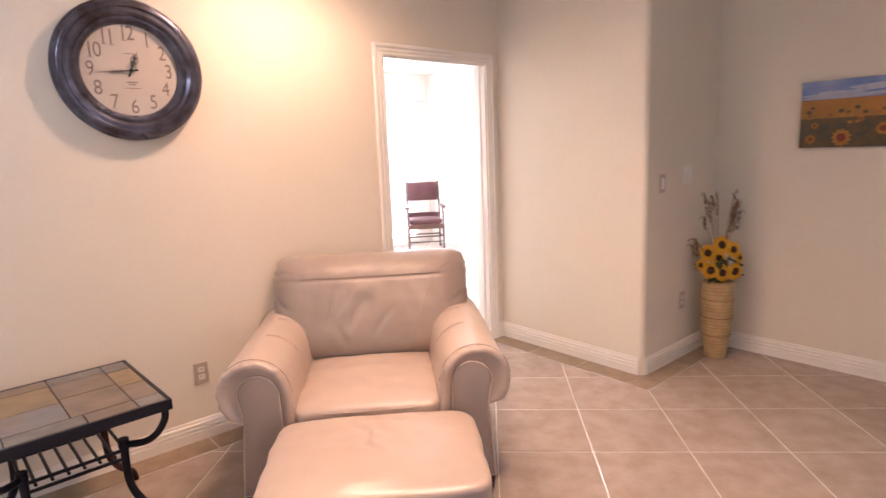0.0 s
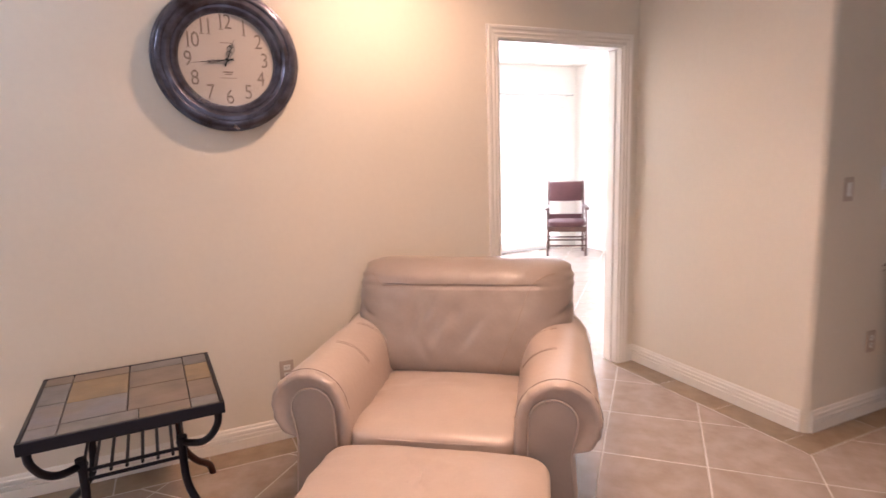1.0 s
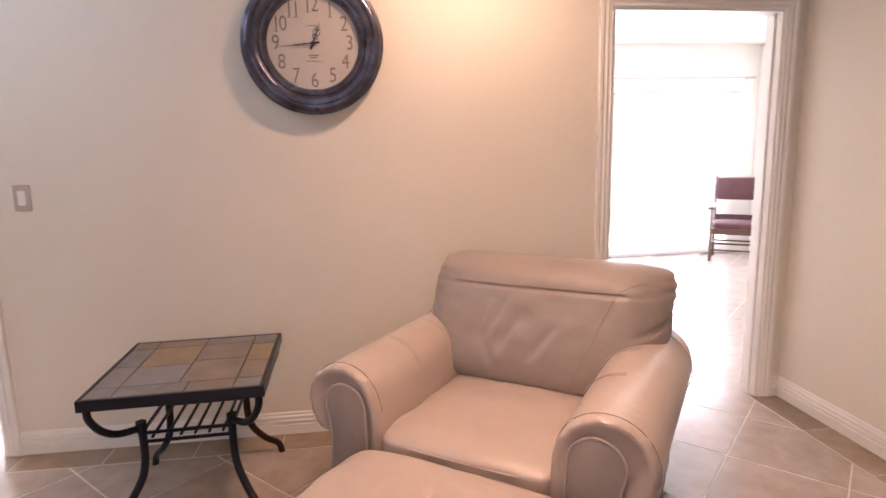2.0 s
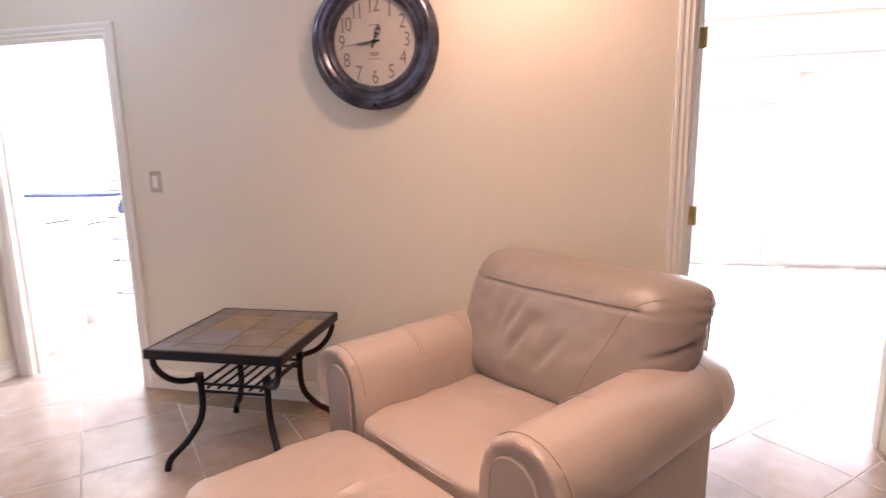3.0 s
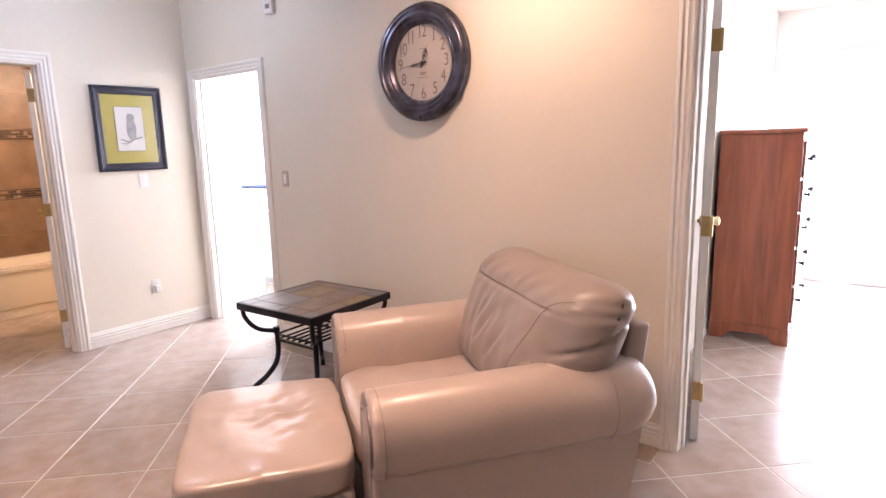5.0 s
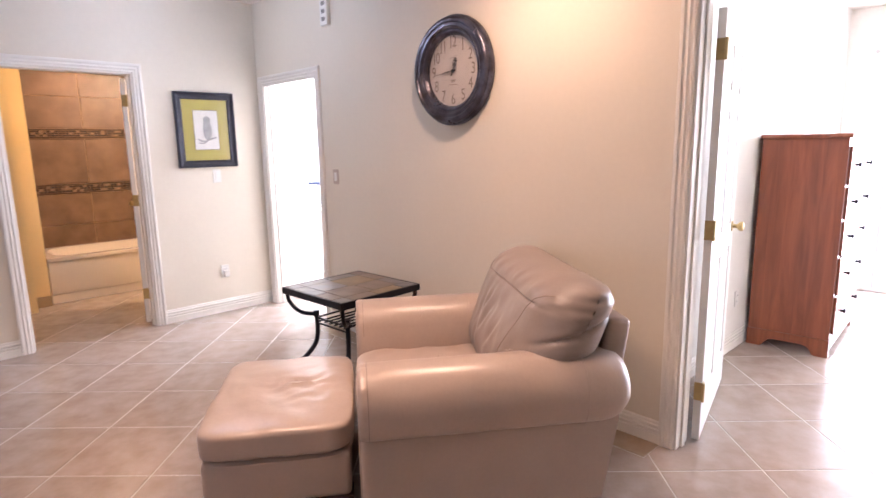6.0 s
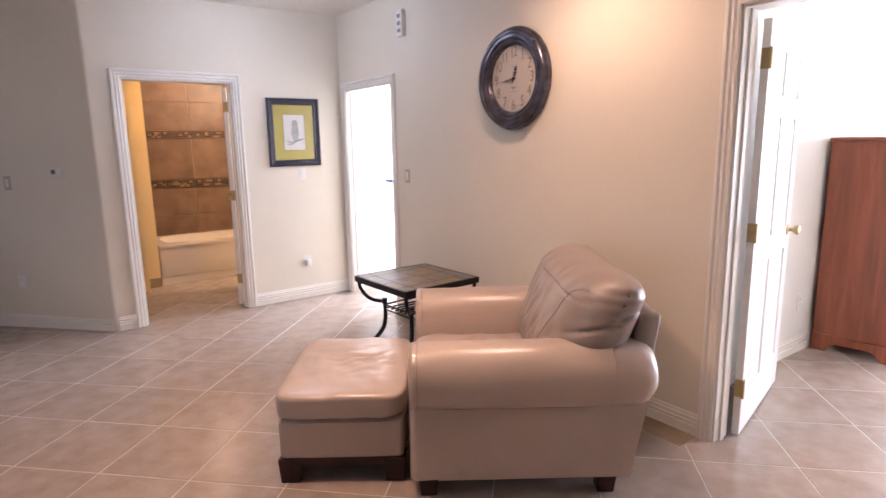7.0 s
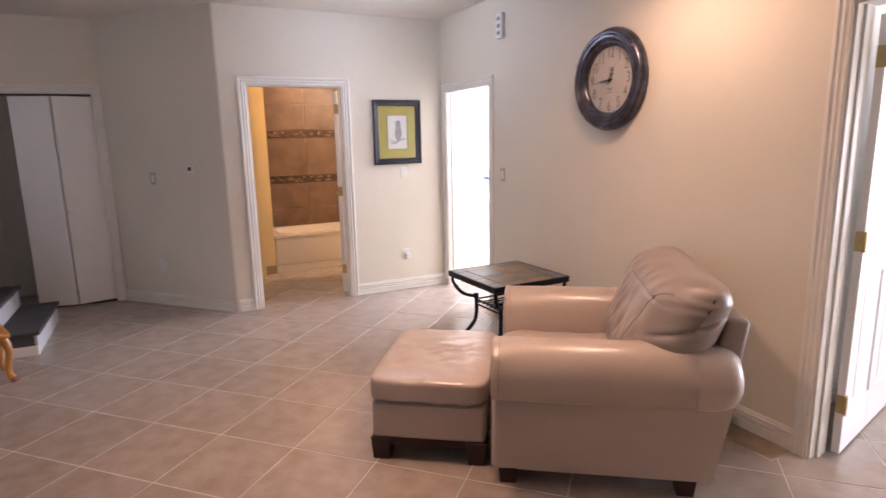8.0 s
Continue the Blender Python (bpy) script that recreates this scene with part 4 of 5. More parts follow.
def door_chime(m):
    ob = thing("door_chime", m, "narrow white door chime box high on the wall", "door chime")
    part("box", box(-0.045, 0.045, -0.035, 0, -0.10, 0.10, bevel=0.006), PLASTIC, ob)
    for z in (-0.055, 0.0, 0.055):
        part("grille", box(-0.022, 0.022, -0.037, -0.034, z - 0.014, z + 0.014, bevel=0.001), mat("grey_grille", (0.25, 0.24, 0.23), 0.7, grain=0.2), ob)
    return ob


door_chime(pose(-2.678, 0, 2.425))


# ---- doors ----
def panel_door(m, width, label, name="panel_door"):
    """A six-panel door leaf; local x from hinge to latch, y its thickness, z up."""
    ob = thing(name, m, label, "door")
    t, h = 0.035, 2.0
    st, gap = 0.105, 0.012
    rails = [(gap, 0.22), (0.86, 0.98), (1.58, 1.68), (h - 0.11, h)]
    bm = bmesh.new()
    for x0, x1 in ((0, st), (width - st, width), (width / 2 - 0.05, width / 2 + 0.05)):
        add_box(bm, x0, x1, 0, t, gap, h, bevel=0.0015, seg=1)
    for z0, z1 in rails:
        for x0, x1 in ((st, width / 2 - 0.05), (width / 2 + 0.05, width - st)):
            add_box(bm, x0, x1, 0.0005, t - 0.0005, z0, z1)
    part("leaf_frame", bm, DOORW, ob)
    for (a0, a1), (b0, b1) in zip(rails, rails[1:]):
        for x0, x1 in ((st, width / 2 - 0.05), (width / 2 + 0.05, width - st)):
            bm = bmesh.new()
            add_box(bm, x0, x1, 0.010, t - 0.010, a1, b0)
            e = 0.03
            add_box(bm, x0 + e, x1 - e, 0.004, t - 0.004, a1 + e, b0 - e, bevel=0.005, seg=1)
            part("panel", bm, DOORW, ob)
    for z in (0.26, 1.04, 1.83):
        hg = part("hinge", box(-0.012, 0.030, -0.003, 0.0, z - 0.045, z + 0.045), BRASS, ob, "antique brass hinge")
        part("hinge_edge", box(-0.0025, 0.0, 0.0, t, z - 0.045, z + 0.045), BRASS, hg)
        part("knuckle", cyl((-0.008, -0.006, z - 0.046), (-0.008, -0.006, z + 0.046), 0.007, n=12), BRASS, hg, smooth=True)
    for s in (-1, 1):
        y = 0 if s < 0 else t
        prof = [(0.0, 0.0), (0.031, 0.0), (0.031, 0.005), (0.012, 0.009), (0.011, 0.028), (0.022, 0.036), (0.028, 0.048), (0.025, 0.060), (0.012, 0.066), (0.0, 0.066)]
        mm = Matrix.Translation((width - 0.065, y, 0.96)) @ Matrix.Rotation(radians(90 if s < 0 else -90), 4, "X")
        part("knob", lathe(prof, 24, mm), BRASS, ob, "brass door knob", smooth=True)
    return ob


# bedroom leaf stands open a little past square, against the wall
panel_door(pose(0.088, 0.138, 0, 0, 0, 103.5) @ pose(0, -0.035, 0), 0.86, "white six-panel bedroom door standing open on brass hinges")
panel_door(pose(-3.972, -1.05, 0, 0, 0, 161.5), 0.82, "white six-panel bathroom door standing open")


def bifold_door():
    ob = thing("bifold_door", pose(-4.945, -3.150, 0), "white two-leaf folding closet door, slightly folded open", "door")
    w, h, t = 0.335, 1.985, 0.03

    def leaf(m):
        bm = bmesh.new()
        add_box(bm, 0, w, 0, t, 0.02, h, bevel=0.002, seg=1)
        lf = part("leaf", bm, DOORW, ob)
        lf.matrix_local = m
        for z0, z1 in ((0.14, 0.86), (1.00, h - 0.14)):
            bm = bmesh.new()
            e = 0.055
            prof = [(0, 0), (0.006, -0.006), (0.012, -0.002), (0.02, -0.004), (0.024, 0)]
            rings = []
            for cx, cz, dx, dz in ((e, z0, 1, 1), (w - e, z0, -1, 1), (w - e, z1, -1, -1), (e, z1, 1, -1)):
                rings.append([bm.verts.new((cx + dx * a, o, cz + dz * a)) for a, o in prof])
            for a, b in zip(rings, rings[1:] + rings[:1]):
                for i in range(len(prof) - 1):
                    bm.faces.new((a[i], b[i], b[i + 1], a[i + 1]))
            bmesh.ops.recalc_face_normals(bm, faces=bm.faces)
            part("moulding", bm, DOORW, lf)
        return lf

    leaf(pose(0, 0, 0, 0, 0, -90 + 15))
    ex, ey = w * math.cos(radians(-75)), w * math.sin(radians(-75))
    leaf(pose(ex, ey - 0.004, 0, 0, 0, -90 - 15))
    part("knob", lathe([(0, 0), (0.012, 0), (0.010, 0.012), (0.016, 0.02), (0.012, 0.028), (0, 0.03)], 16, Matrix.Translation((0.105, -0.30, 0.92)) @ Matrix.Rotation(radians(90), 4, "Y")), TRIM, ob, smooth=True)
    return ob


bifold_door()
tagged(part("closet_track", box(-4.975, -4.905, -4.36, -3.16, 1.992, 2.006), mat("track_metal", (0.12, 0.11, 0.11), 0.5, metal=0.6, grain=0.1)), "dark metal track over the folding closet doors", "door track", kind="structure")
tagged(part("closet_threshold", box(-4.99, -4.89, -4.36, -3.15, 0.0, 0.006), BLACK), "black strip in the closet opening", "threshold", kind="structure")

# ---- stairs ----
TREAD = mat("dark_stair_carpet", (0.075, 0.07, 0.072), 0.9, grain=0.3, grain_scale=120, stain=0.2, stain_scale=6, bump=0.5, bump_scale=250)
RISER = mat("bluish_riser_paint", (0.62, 0.64, 0.68), 0.5, grain=0.03, stain=0.06, stain_scale=5)


def stairs():
    ob = thing("stairs", pose(-3.45, -3.585, 0), "white stairs with dark treads rising beside the closet", "stairs", kind="structure")
    for i in range(8):
        y0, y1 = -0.26 * (i + 1), -0.26 * i
        part("riser", box(-0.92, -0.005, y1 - 0.02, y1, 0.18 * i, 0.18 * i + 0.15, bevel=0.002), RISER, ob)
        part("tread", box(-0.94, 0.012, y0 - 0.02, y1 + 0.02, 0.18 * i + 0.15, 0.18 * (i + 1), bevel=0.008), TREAD, ob)
        part("end_board", box(-0.012, 0.0, y0, y1 - 0.02, 0.075 if i == 0 else 0, 0.18 * i + 0.15), TREAD, ob)
    moulding_part = box(-0.001, 0.016, -2.08, 0.0, 0, 0.072, bevel=0.004)
    part("skirting", moulding_part, TRIM, ob)
    return ob


stairs()


# ---- honey wood stool with a carved foot, at the stairs ----
def footstool(m):
    hw = wood("honey_wood", (0.55, 0.26, 0.05), (0.38, 0.15, 0.03), 0.3)
    ob = thing("footstool", m, "honey-coloured wooden footstool with carved paw feet", "stool")
    part("top", box(-0.16, 0.16, -0.16, 0.16, 0.30, 0.335, bevel=0.012, seg=3), hw, ob, smooth=True)
    for a, b in ((-0.13, -0.13), (0.13, -0.13), (-0.13, 0.13), (0.13, 0.13)):
        pts = smooth_curve([(a * 0.92, b * 0.92, 0.30), (a * 1.08, b * 1.08, 0.22), (a * 0.98, b * 0.98, 0.12), (a * 0.95, b * 0.95, 0.06), (a * 1.05, b * 1.05, 0.02), (a * 1.12, b * 1.12, 0.0)], 5)
        n = len(pts)
        leg = part("leg", tube(pts, 0.02, n=12, radii=[0.030 - 0.012 * math.sin(math.pi * min(1, i / n * 1.1)) for i in range(n)]), hw, ob, smooth=True)
        bm = bmesh.new()
        for k in (-1, 0, 1):
            d = Vector((a, b, 0)).normalized()
            s = Vector((-d.y, d.x, 0))
            bmesh.ops.create_uvsphere(bm, u_segments=10, v_segments=8, radius=0.017, matrix=Matrix.Translation(Vector((a * 1.16, b * 1.16, 0.0165)) + s * 0.016 * k))
        part("foot", bm, mat("red_brown_wood", (0.20, 0.05, 0.02), 0.35, grain=0.1), leg, smooth=True)
    return ob


footstool(pose(-3.02, -3.83, 0, 0, 0, 20))


# ---- vase with sunflowers ----
def tall_vase(m):
    wick = mat("honey_bamboo", (0.52, 0.36, 0.17), 0.5, grain=0.15, grain_scale=60, alt=(0.40, 0.26, 0.11), stain_scale=10, bump=0.3, bump_scale=80)
    ob = thing("tall_vase", m, "tall honey-coloured ribbed floor vase in the corner", "vase")
    prof = [(0.0, 0.0), (0.085, 0.0), (0.092, 0.01)]
    for i in range(22):
        z = 0.02 + i * 0.0285
        r = 0.092 + 0.046 * math.sin(min(1.0, z / 0.62) * math.pi * 0.62)
        prof += [(r - 0.003, z), (r, z + 0.006), (r, z + 0.022), (r - 0.003, z + 0.028)]
    prof += [(0.125, 0.655), (0.118, 0.66), (0.105, 0.655), (0.09, 0.60), (0.0, 0.58)]
    part("body", lathe(prof, 40), wick, ob, smooth=True)
    band = mat("dark_binding", (0.30, 0.19, 0.08), 0.6, grain=0.1)
    for z in (0.20, 0.355, 0.51):
        r = 0.094 + 0.046 * math.sin(min(1.0, z / 0.62) * math.pi * 0.62)
        part("binding", tube([(r * math.cos(a), r * math.sin(a), z) for a in [2 * math.pi * k / 40 for k in range(40)]], 0.004, n=6, closed=True), band, ob, smooth=True)
    return ob


VASE = (1.74, -1.36)
tall_vase(pose(*VASE, 0) @ Matrix.Diagonal((0.74, 0.74, 0.80, 1)))


def sunflower_bouquet(m):
    yellow = mat("sunflower_petal", (0.72, 0.40, 0.015), 0.55, grain=0.12, grain_scale=40, alt=(0.60, 0.28, 0.01), stain_scale=14)
    heart = mat("sunflower_heart", (0.05, 0.024, 0.012), 0.85, grain=0.4, grain_scale=140, bump=0.6, bump_scale=300)
    leafm = mat("dull_leaf", (0.055, 0.075, 0.025), 0.6, grain=0.2, grain_scale=30, stain=0.3, stain_scale=10)
    dry = mat("dried_grass", (0.25, 0.125, 0.06), 0.8, grain=0.25, grain_scale=60, stain=0.3, stain_scale=12)
    pale = mat("pale_dried_grass", (0.34, 0.25, 0.16), 0.8, grain=0.2, grain_scale=60, stain=0.3, stain_scale=12)
    ob = thing("sunflower_bouquet", m, "bunch of yellow artificial sunflowers with dried grasses in the vase", "flowers")
    rnd = random.Random(4)
    face = Vector((-0.75, -0.66, 0)).normalized()
    side = Vector((face.y, -face.x, 0))

    def bloom(c, d, r):
        q = d.to_track_quat("Z", "Y").to_matrix().to_4x4()
        mm = Matrix.Translation(c) @ q
        bm = bmesh.new()
        for layer, (cnt, rr, lift) in enumerate(((19, r, 0.0), (15, r * 0.86, 0.008))):
            for k in range(cnt):
                a = 2 * math.pi * (k + 0.5 * layer) / cnt + rnd.uniform(-0.1, 0.1)
                L = rr * rnd.uniform(0.85, 1.06)
                w = 0.20 * L
                z0 = lift
                rows = []
                for f, ww, zz in ((0.30, 0.5, 0.0), (0.5, 1.0, 0.006), (0.78, 0.8, 0.003), (1.0, 0.06, -0.006)):
                    p = Vector((math.cos(a) * L * f, math.sin(a) * L * f, z0 + zz + rnd.uniform(-0.003, 0.003)))
                    s = Vector((-math.sin(a), math.cos(a), 0)) * w * ww
                    rows.append((bm.verts.new(mm @ (p - s)), bm.verts.new(mm @ (p + Vector((0, 0, -0.004)))), bm.verts.new(mm @ (p + s))))
                for x, y in zip(rows, rows[1:]):
                    bm.faces.new((x[0], x[1], y[1], y[0]))
                    bm.faces.new((x[1], x[2], y[2], y[1]))
        fl = part("flower", bm, yellow, ob)
        part("flower_heart", lathe([(0, -0.008), (r * 0.42, -0.004), (r * 0.44, 0.008), (r * 0.32, 0.018), (r * 0.12, 0.015), (0, 0.014)], 20, mm), heart, fl, "dark brown seed head", smooth=True)
        stem = smooth_curve([(0, 0, 0.60), (c.x * 0.45, c.y * 0.45, 0.60 + (c.z - 0.6) * 0.5), c - d * 0.012], 5)
        part("stem", tube(stem, 0.005, n=6), leafm, fl)

    heads = [(-0.10, 0.765, 0.085), (0.0, 0.745, 0.085), (0.105, 0.755, 0.085), (-0.115, 0.90, 0.08), (0.0, 0.965, 0.085), (0.10, 0.925, 0.075), (-0.17, 0.80, 0.055), (0.155, 0.86, 0.05), (-0.02, 0.86, 0.07)]
    for k, (s, z, r) in enumerate(heads):
        fwd = 0.10 if k < 3 else 0.05
        c = side * -s + face * fwd + Vector((0, 0, z))
        d = (face + side * -s * 3 + Vector((0, 0, (z - 0.80) * 2.2))).normalized()
        bloom(c, d, r)
    for k in range(10):
        a = rnd.uniform(0, 6.28)
        p = Vector((math.cos(a) * 0.15, math.sin(a) * 0.12, rnd.uniform(0.68, 0.86)))
        q = Vector((math.cos(a), math.sin(a), rnd.uniform(-0.5, 0.3))).normalized()
        s = q.cross(Vector((0, 0, 1))).normalized()
        bm = bmesh.new()
        rows = []
        for f, w in ((-0.06, 0.002), (-0.02, 0.03), (0.03, 0.026), (0.085, 0.001)):
            c = p + q * f
            rows.append((bm.verts.new(c - s * w), bm.verts.new(c + Vector((0, 0, -0.008 - f * 0.05))), bm.verts.new(c + s * w)))
        for x, y in zip(rows, rows[1:]):
            bm.faces.new((x[0], x[1], y[1], y[0]))
            bm.faces.new((x[1], x[2], y[2], y[1]))
        part("leaf", bm, leafm, ob)
    # dried grasses and seed plumes
    for k in range(15):
        sx = rnd.uniform(-0.24, 0.22)
        top = rnd.uniform(1.18, 1.40) if abs(sx) < 0.2 else rnd.uniform(0.95, 1.12)
        dep = rnd.uniform(-0.04, 0.10)
        end = side * -sx + face * dep + Vector((0, 0, top))
        pts = smooth_curve([(0, 0, 0.62), (end.x * 0.35, end.y * 0.35, 0.62 + (top - 0.62) * 0.5), end, end + Vector((sx * 0.05, 0, -0.01)) + side * -sx * 0.25], 6)
        g = part("grass_stem", tube(pts, 0.0022, n=5), dry, ob)
        bm = bmesh.new()
        col = dry if k % 3 else pale
        long = rnd.uniform(0.10, 0.22)
        for i in range(34):
            f = rnd.random()
            c = end - Vector((0, 0, 1)) * long * f + side * rnd.uniform(-0.012, 0.012) - (end - Vector((0, 0, top))) * 0.35 * f * long / 0.4
            q = Vector((rnd.uniform(-1, 1), rnd.uniform(-1, 1), 1.4)).normalized() * rnd.uniform(0.015, 0.034)
            s = q.orthogonal().normalized() * 0.0045
            bm.faces.new([bm.verts.new(c - s), bm.verts.new(c + s), bm.verts.new(c + q)])
            s2 = s.cross(q.normalized())
            bm.faces.new([bm.verts.new(c - s2), bm.verts.new(c + s2), bm.verts.new(c + q)])
        part("seed_plume", bm, col, g)
    return ob


sunflower_bouquet(pose(*VASE, 0) @ Matrix.Diagonal((0.72, 0.72, 0.80, 1)))


# ---- sunflower canvas ----
def canvas_print(m):
    """Local x across, z up, -y into the room."""
    ob = thing("canvas_print", m, "unframed canvas of a sunflower field under blue sky", "painting")
    w, h, t = 1.05, 0.39, 0.035
    side = mat("canvas_edge", (0.10, 0.09, 0.08), 0.8, grain=0.1)
    part("stretcher", box(0, w, -t + 0.001, 0, 0, h), side, ob)
    sky = mat("painted_sky", (0.12, 0.20, 0.46), 0.6, alt=(0.40, 0.46, 0.60), stain_scale=4.5, grain=0.05)
    gold = mat("painted_gold_field", (0.42, 0.19, 0.035), 0.6, alt=(0.30, 0.14, 0.035), stain_scale=12, grain=0.2, grain_scale=50)
    green = mat("painted_dark_leaves", (0.055, 0.055, 0.03), 0.6, alt=(0.14, 0.085, 0.03), stain_scale=22, grain=0.3, grain_scale=70)
    part("sky", box(0, w, -t - 0.001, -t + 0.001, h * 0.72, h), sky, ob)
    cloud = mat("painted_cloud", (0.50, 0.52, 0.60), 0.6, alt=(0.34, 0.38, 0.52), stain_scale=9, grain=0.05)
    for cx, cz, rx, rz in ((0.16, 0.80, 0.15, 0.012), (0.40, 0.86, 0.17, 0.017), (0.30, 0.76, 0.28, 0.010), (0.70, 0.90, 0.22, 0.016), (0.82, 0.79, 0.20, 0.014), (0.55, 0.945, 0.10, 0.009)):
        bm = bmesh.new()
        n = 26
        rim = []
        for k in range(n):
            a = 2 * math.pi * k / n
            wob = 1 + 0.22 * math.sin(3 * a + cx * 20) + 0.12 * math.sin(5 * a + cz * 30)
            rim.append(bm.verts.new((min(w, max(0.0, cx + rx * wob * math.cos(a))), -t - 0.0016, cz * h + rz * wob * math.sin(a) + 0.03 * rx * math.cos(a))))
        bm.faces.new(rim)
        part("cloud", bm, cloud, ob)
    part("far_field", box(0, w, -t - 0.001, -t + 0.001, h * 0.44, h * 0.72), gold, ob)
    part("near_field", box(0, w, -t - 0.001, -t + 0.001, 0, h * 0.44), green, ob)
    yel = mat("painted_petals", (0.46, 0.20, 0.03), 0.6, grain=0.2, stain=0.3, stain_scale=30)
    red = mat("painted_seed_head", (0.20, 0.035, 0.02), 0.6, grain=0.2)
    rnd = random.Random(2)
    for k in range(46):
        r = rnd.uniform(0.006, 0.013)
        x, z = rnd.uniform(0.02, w - 0.02), h * rnd.uniform(0.36, 0.60)
        bm = bmesh.new()
        bmesh.ops.create_circle(bm, cap_ends=True, segments=8, radius=1, matrix=Matrix.Translation((x, -t - 0.0017, z)) @ Matrix.Rotation(radians(90), 4, "X") @ Matrix.Diagonal((r * 1.3, r, 1, 1)))
        part("far_bloom", bm, green if k % 3 else yel, ob)
    spots = [(0.22, 0.055, 0.055), (0.42, 0.10, 0.04), (0.60, 0.05, 0.06), (0.85, 0.07, 0.05), (0.08, 0.13, 0.022), (0.31, 0.16, 0.018), (0.52, 0.15, 0.022), (0.72, 0.14, 0.024), (0.95, 0.14, 0.02), (0.16, 0.18, 0.012), (0.40, 0.19, 0.012), (0.65, 0.19, 0.012), (0.06, 0.05, 0.03)]
    for x, z, r in spots:
        bm = bmesh.new()
        n = 22
        c = bm.verts.new((x, -t - 0.0018, z))
        ring = [bm.verts.new((x + (r if k % 2 else r * 0.72) * math.cos(2 * math.pi * k / n), -t - 0.0018, max(0.002, z + (r if k % 2 else r * 0.72) * math.sin(2 * math.pi * k / n)))) for k in range(n)]
        for k in range(n):
            bm.faces.new((c, ring[k], ring[(k + 1) % n]))
        part("flower", bm, yel, ob)
        part("seed_head", cyl((x, -t - 0.0015, z), (x, -t - 0.0024, z), r * 0.45, n=16), red, ob)
    return ob


canvas_print(pose(1.985, -1.722, 1.382, 0, 0, -90))


# ---- bedroom ----
def dresser(m):
    """A tall chest; local x to its front, y along its width, origin at the back corner."""
    ob = thing("dresser", m, "tall cherry-stained chest of drawers with dark knobs", "dresser")
    d, w, h = 0.49, 0.92, 1.445
    pts = [(0.0, 0.0), (0.09, 0.0), (0.105, 0.03), (0.13, 0.055), (0.16, 0.062), (d - 0.16, 0.062), (d - 0.13, 0.055), (d - 0.105, 0.03), (d - 0.09, 0.0), (d, 0.0), (d, 0.12), (0, 0.12)]
    for y0, y1 in ((0.0, 0.02), (w - 0.02, w)):
        bm = bmesh.new()
        a = [bm.verts.new((x - 0.004 if x < 0.1 else x + 0.004, y0 - 0.006, z)) for x, z in pts]
        b = [bm.verts.new((x - 0.004 if x < 0.1 else x + 0.004, y1, z)) for x, z in pts]
        bm.faces.new(a)
        bm.faces.new(list(reversed(b)))
        for i in range(len(pts)):
            j = (i + 1) % len(pts)
            bm.faces.new((a[i], b[i], b[j], a[j]))
        bmesh.ops.recalc_face_normals(bm, faces=bm.faces)
        part("plinth", bm, MAROON, ob)
    part("plinth_front", box(d - 0.016, d + 0.004, 0.02, w - 0.02, 0.05, 0.12, bevel=0.003), MAROON, ob)
    part("body", box(0, d, 0, w, 0.12, h, bevel=0.003), MAROON, ob)
    part("top", box(-0.008, d + 0.022, -0.018, w + 0.018, h, h + 0.028, bevel=0.008, seg=3), MAROON, ob)
    zs = [0.15, 0.42, 0.68, 0.92, 1.14, 1.40]
    for z0, z1 in zip(zs, zs[1:]):
        dr = part("drawer", box(d, d + 0.018, 0.03, w - 0.03, z0 + 0.008, z1 - 0.008, bevel=0.005), MAROON, ob)
        for y in (0.22, w - 0.22):
            part("knob", lathe([(0, 0), (0.012, 0), (0.008, 0.012), (0.017, 0.022), (0.013, 0.032), (0, 0.034)], 16, Matrix.Translation((d + 0.018, y, (z0 + z1) / 2)) @ Matrix.Rotation(radians(90), 4, "Y")), IRON, dr, "dark metal knob", smooth=True)
    return ob


dresser(pose(-0.205, 1.80, 0, 0, 0, 3))


def sliding_door(name, x0, x1, top, label):
    ob = thing(name, pose(x0, 4.1, 0), label, "sliding door", kind="structure")
    w = x1 - x0
    alu = mat("white_window_frame", (0.74, 0.74, 0.76), 0.4, grain=0.02, stain=0.04)
    for a in ((0, 0.05, 0, top), (w - 0.05, w, 0, top)):
        part("frame", box(a[0], a[1], -0.012, 0.10, 0, top, bevel=0.003), alu, ob)
    part("head", box(0.05, w - 0.05, -0.012, 0.10, top - 0.05, top, bevel=0.003), alu, ob)
    part("sill", box(0.05, w - 0.05, -0.012, 0.10, 0, 0.035, bevel=0.003), alu, ob)
    for a, b, y in ((0.05, w / 2 + 0.03, 0.02), (w / 2 - 0.03, w - 0.05, 0.055)):
        sash = part("sash", box(a, a + 0.045, y, y + 0.03, 0.035, top - 0.05, bevel=0.003), alu, ob)
        part("sash", box(b - 0.045, b, y, y + 0.03, 0.035, top - 0.05, bevel=0.003), alu, ob)
        part("sash_rail", box(a + 0.045, b - 0.045, y, y + 0.03, 0.035, 0.10, bevel=0.003), alu, ob)
        part("sash_rail", box(a + 0.045, b - 0.045, y, y + 0.03, top - 0.10, top - 0.05, bevel=0.003), alu, ob)
        g = part("pane", box(a + 0.045, b - 0.045, y + 0.012, y + 0.016, 0.10, top - 0.10), PANE, ob)
        g.visible_shadow = False
    return ob


sliding_door("window_1", 0.09, 1.63, 1.79, "white framed sliding glass door to the bright outside")
sliding_door("window_2", 1.78, 3.46, 2.08, "white framed sliding glass door behind a blind")


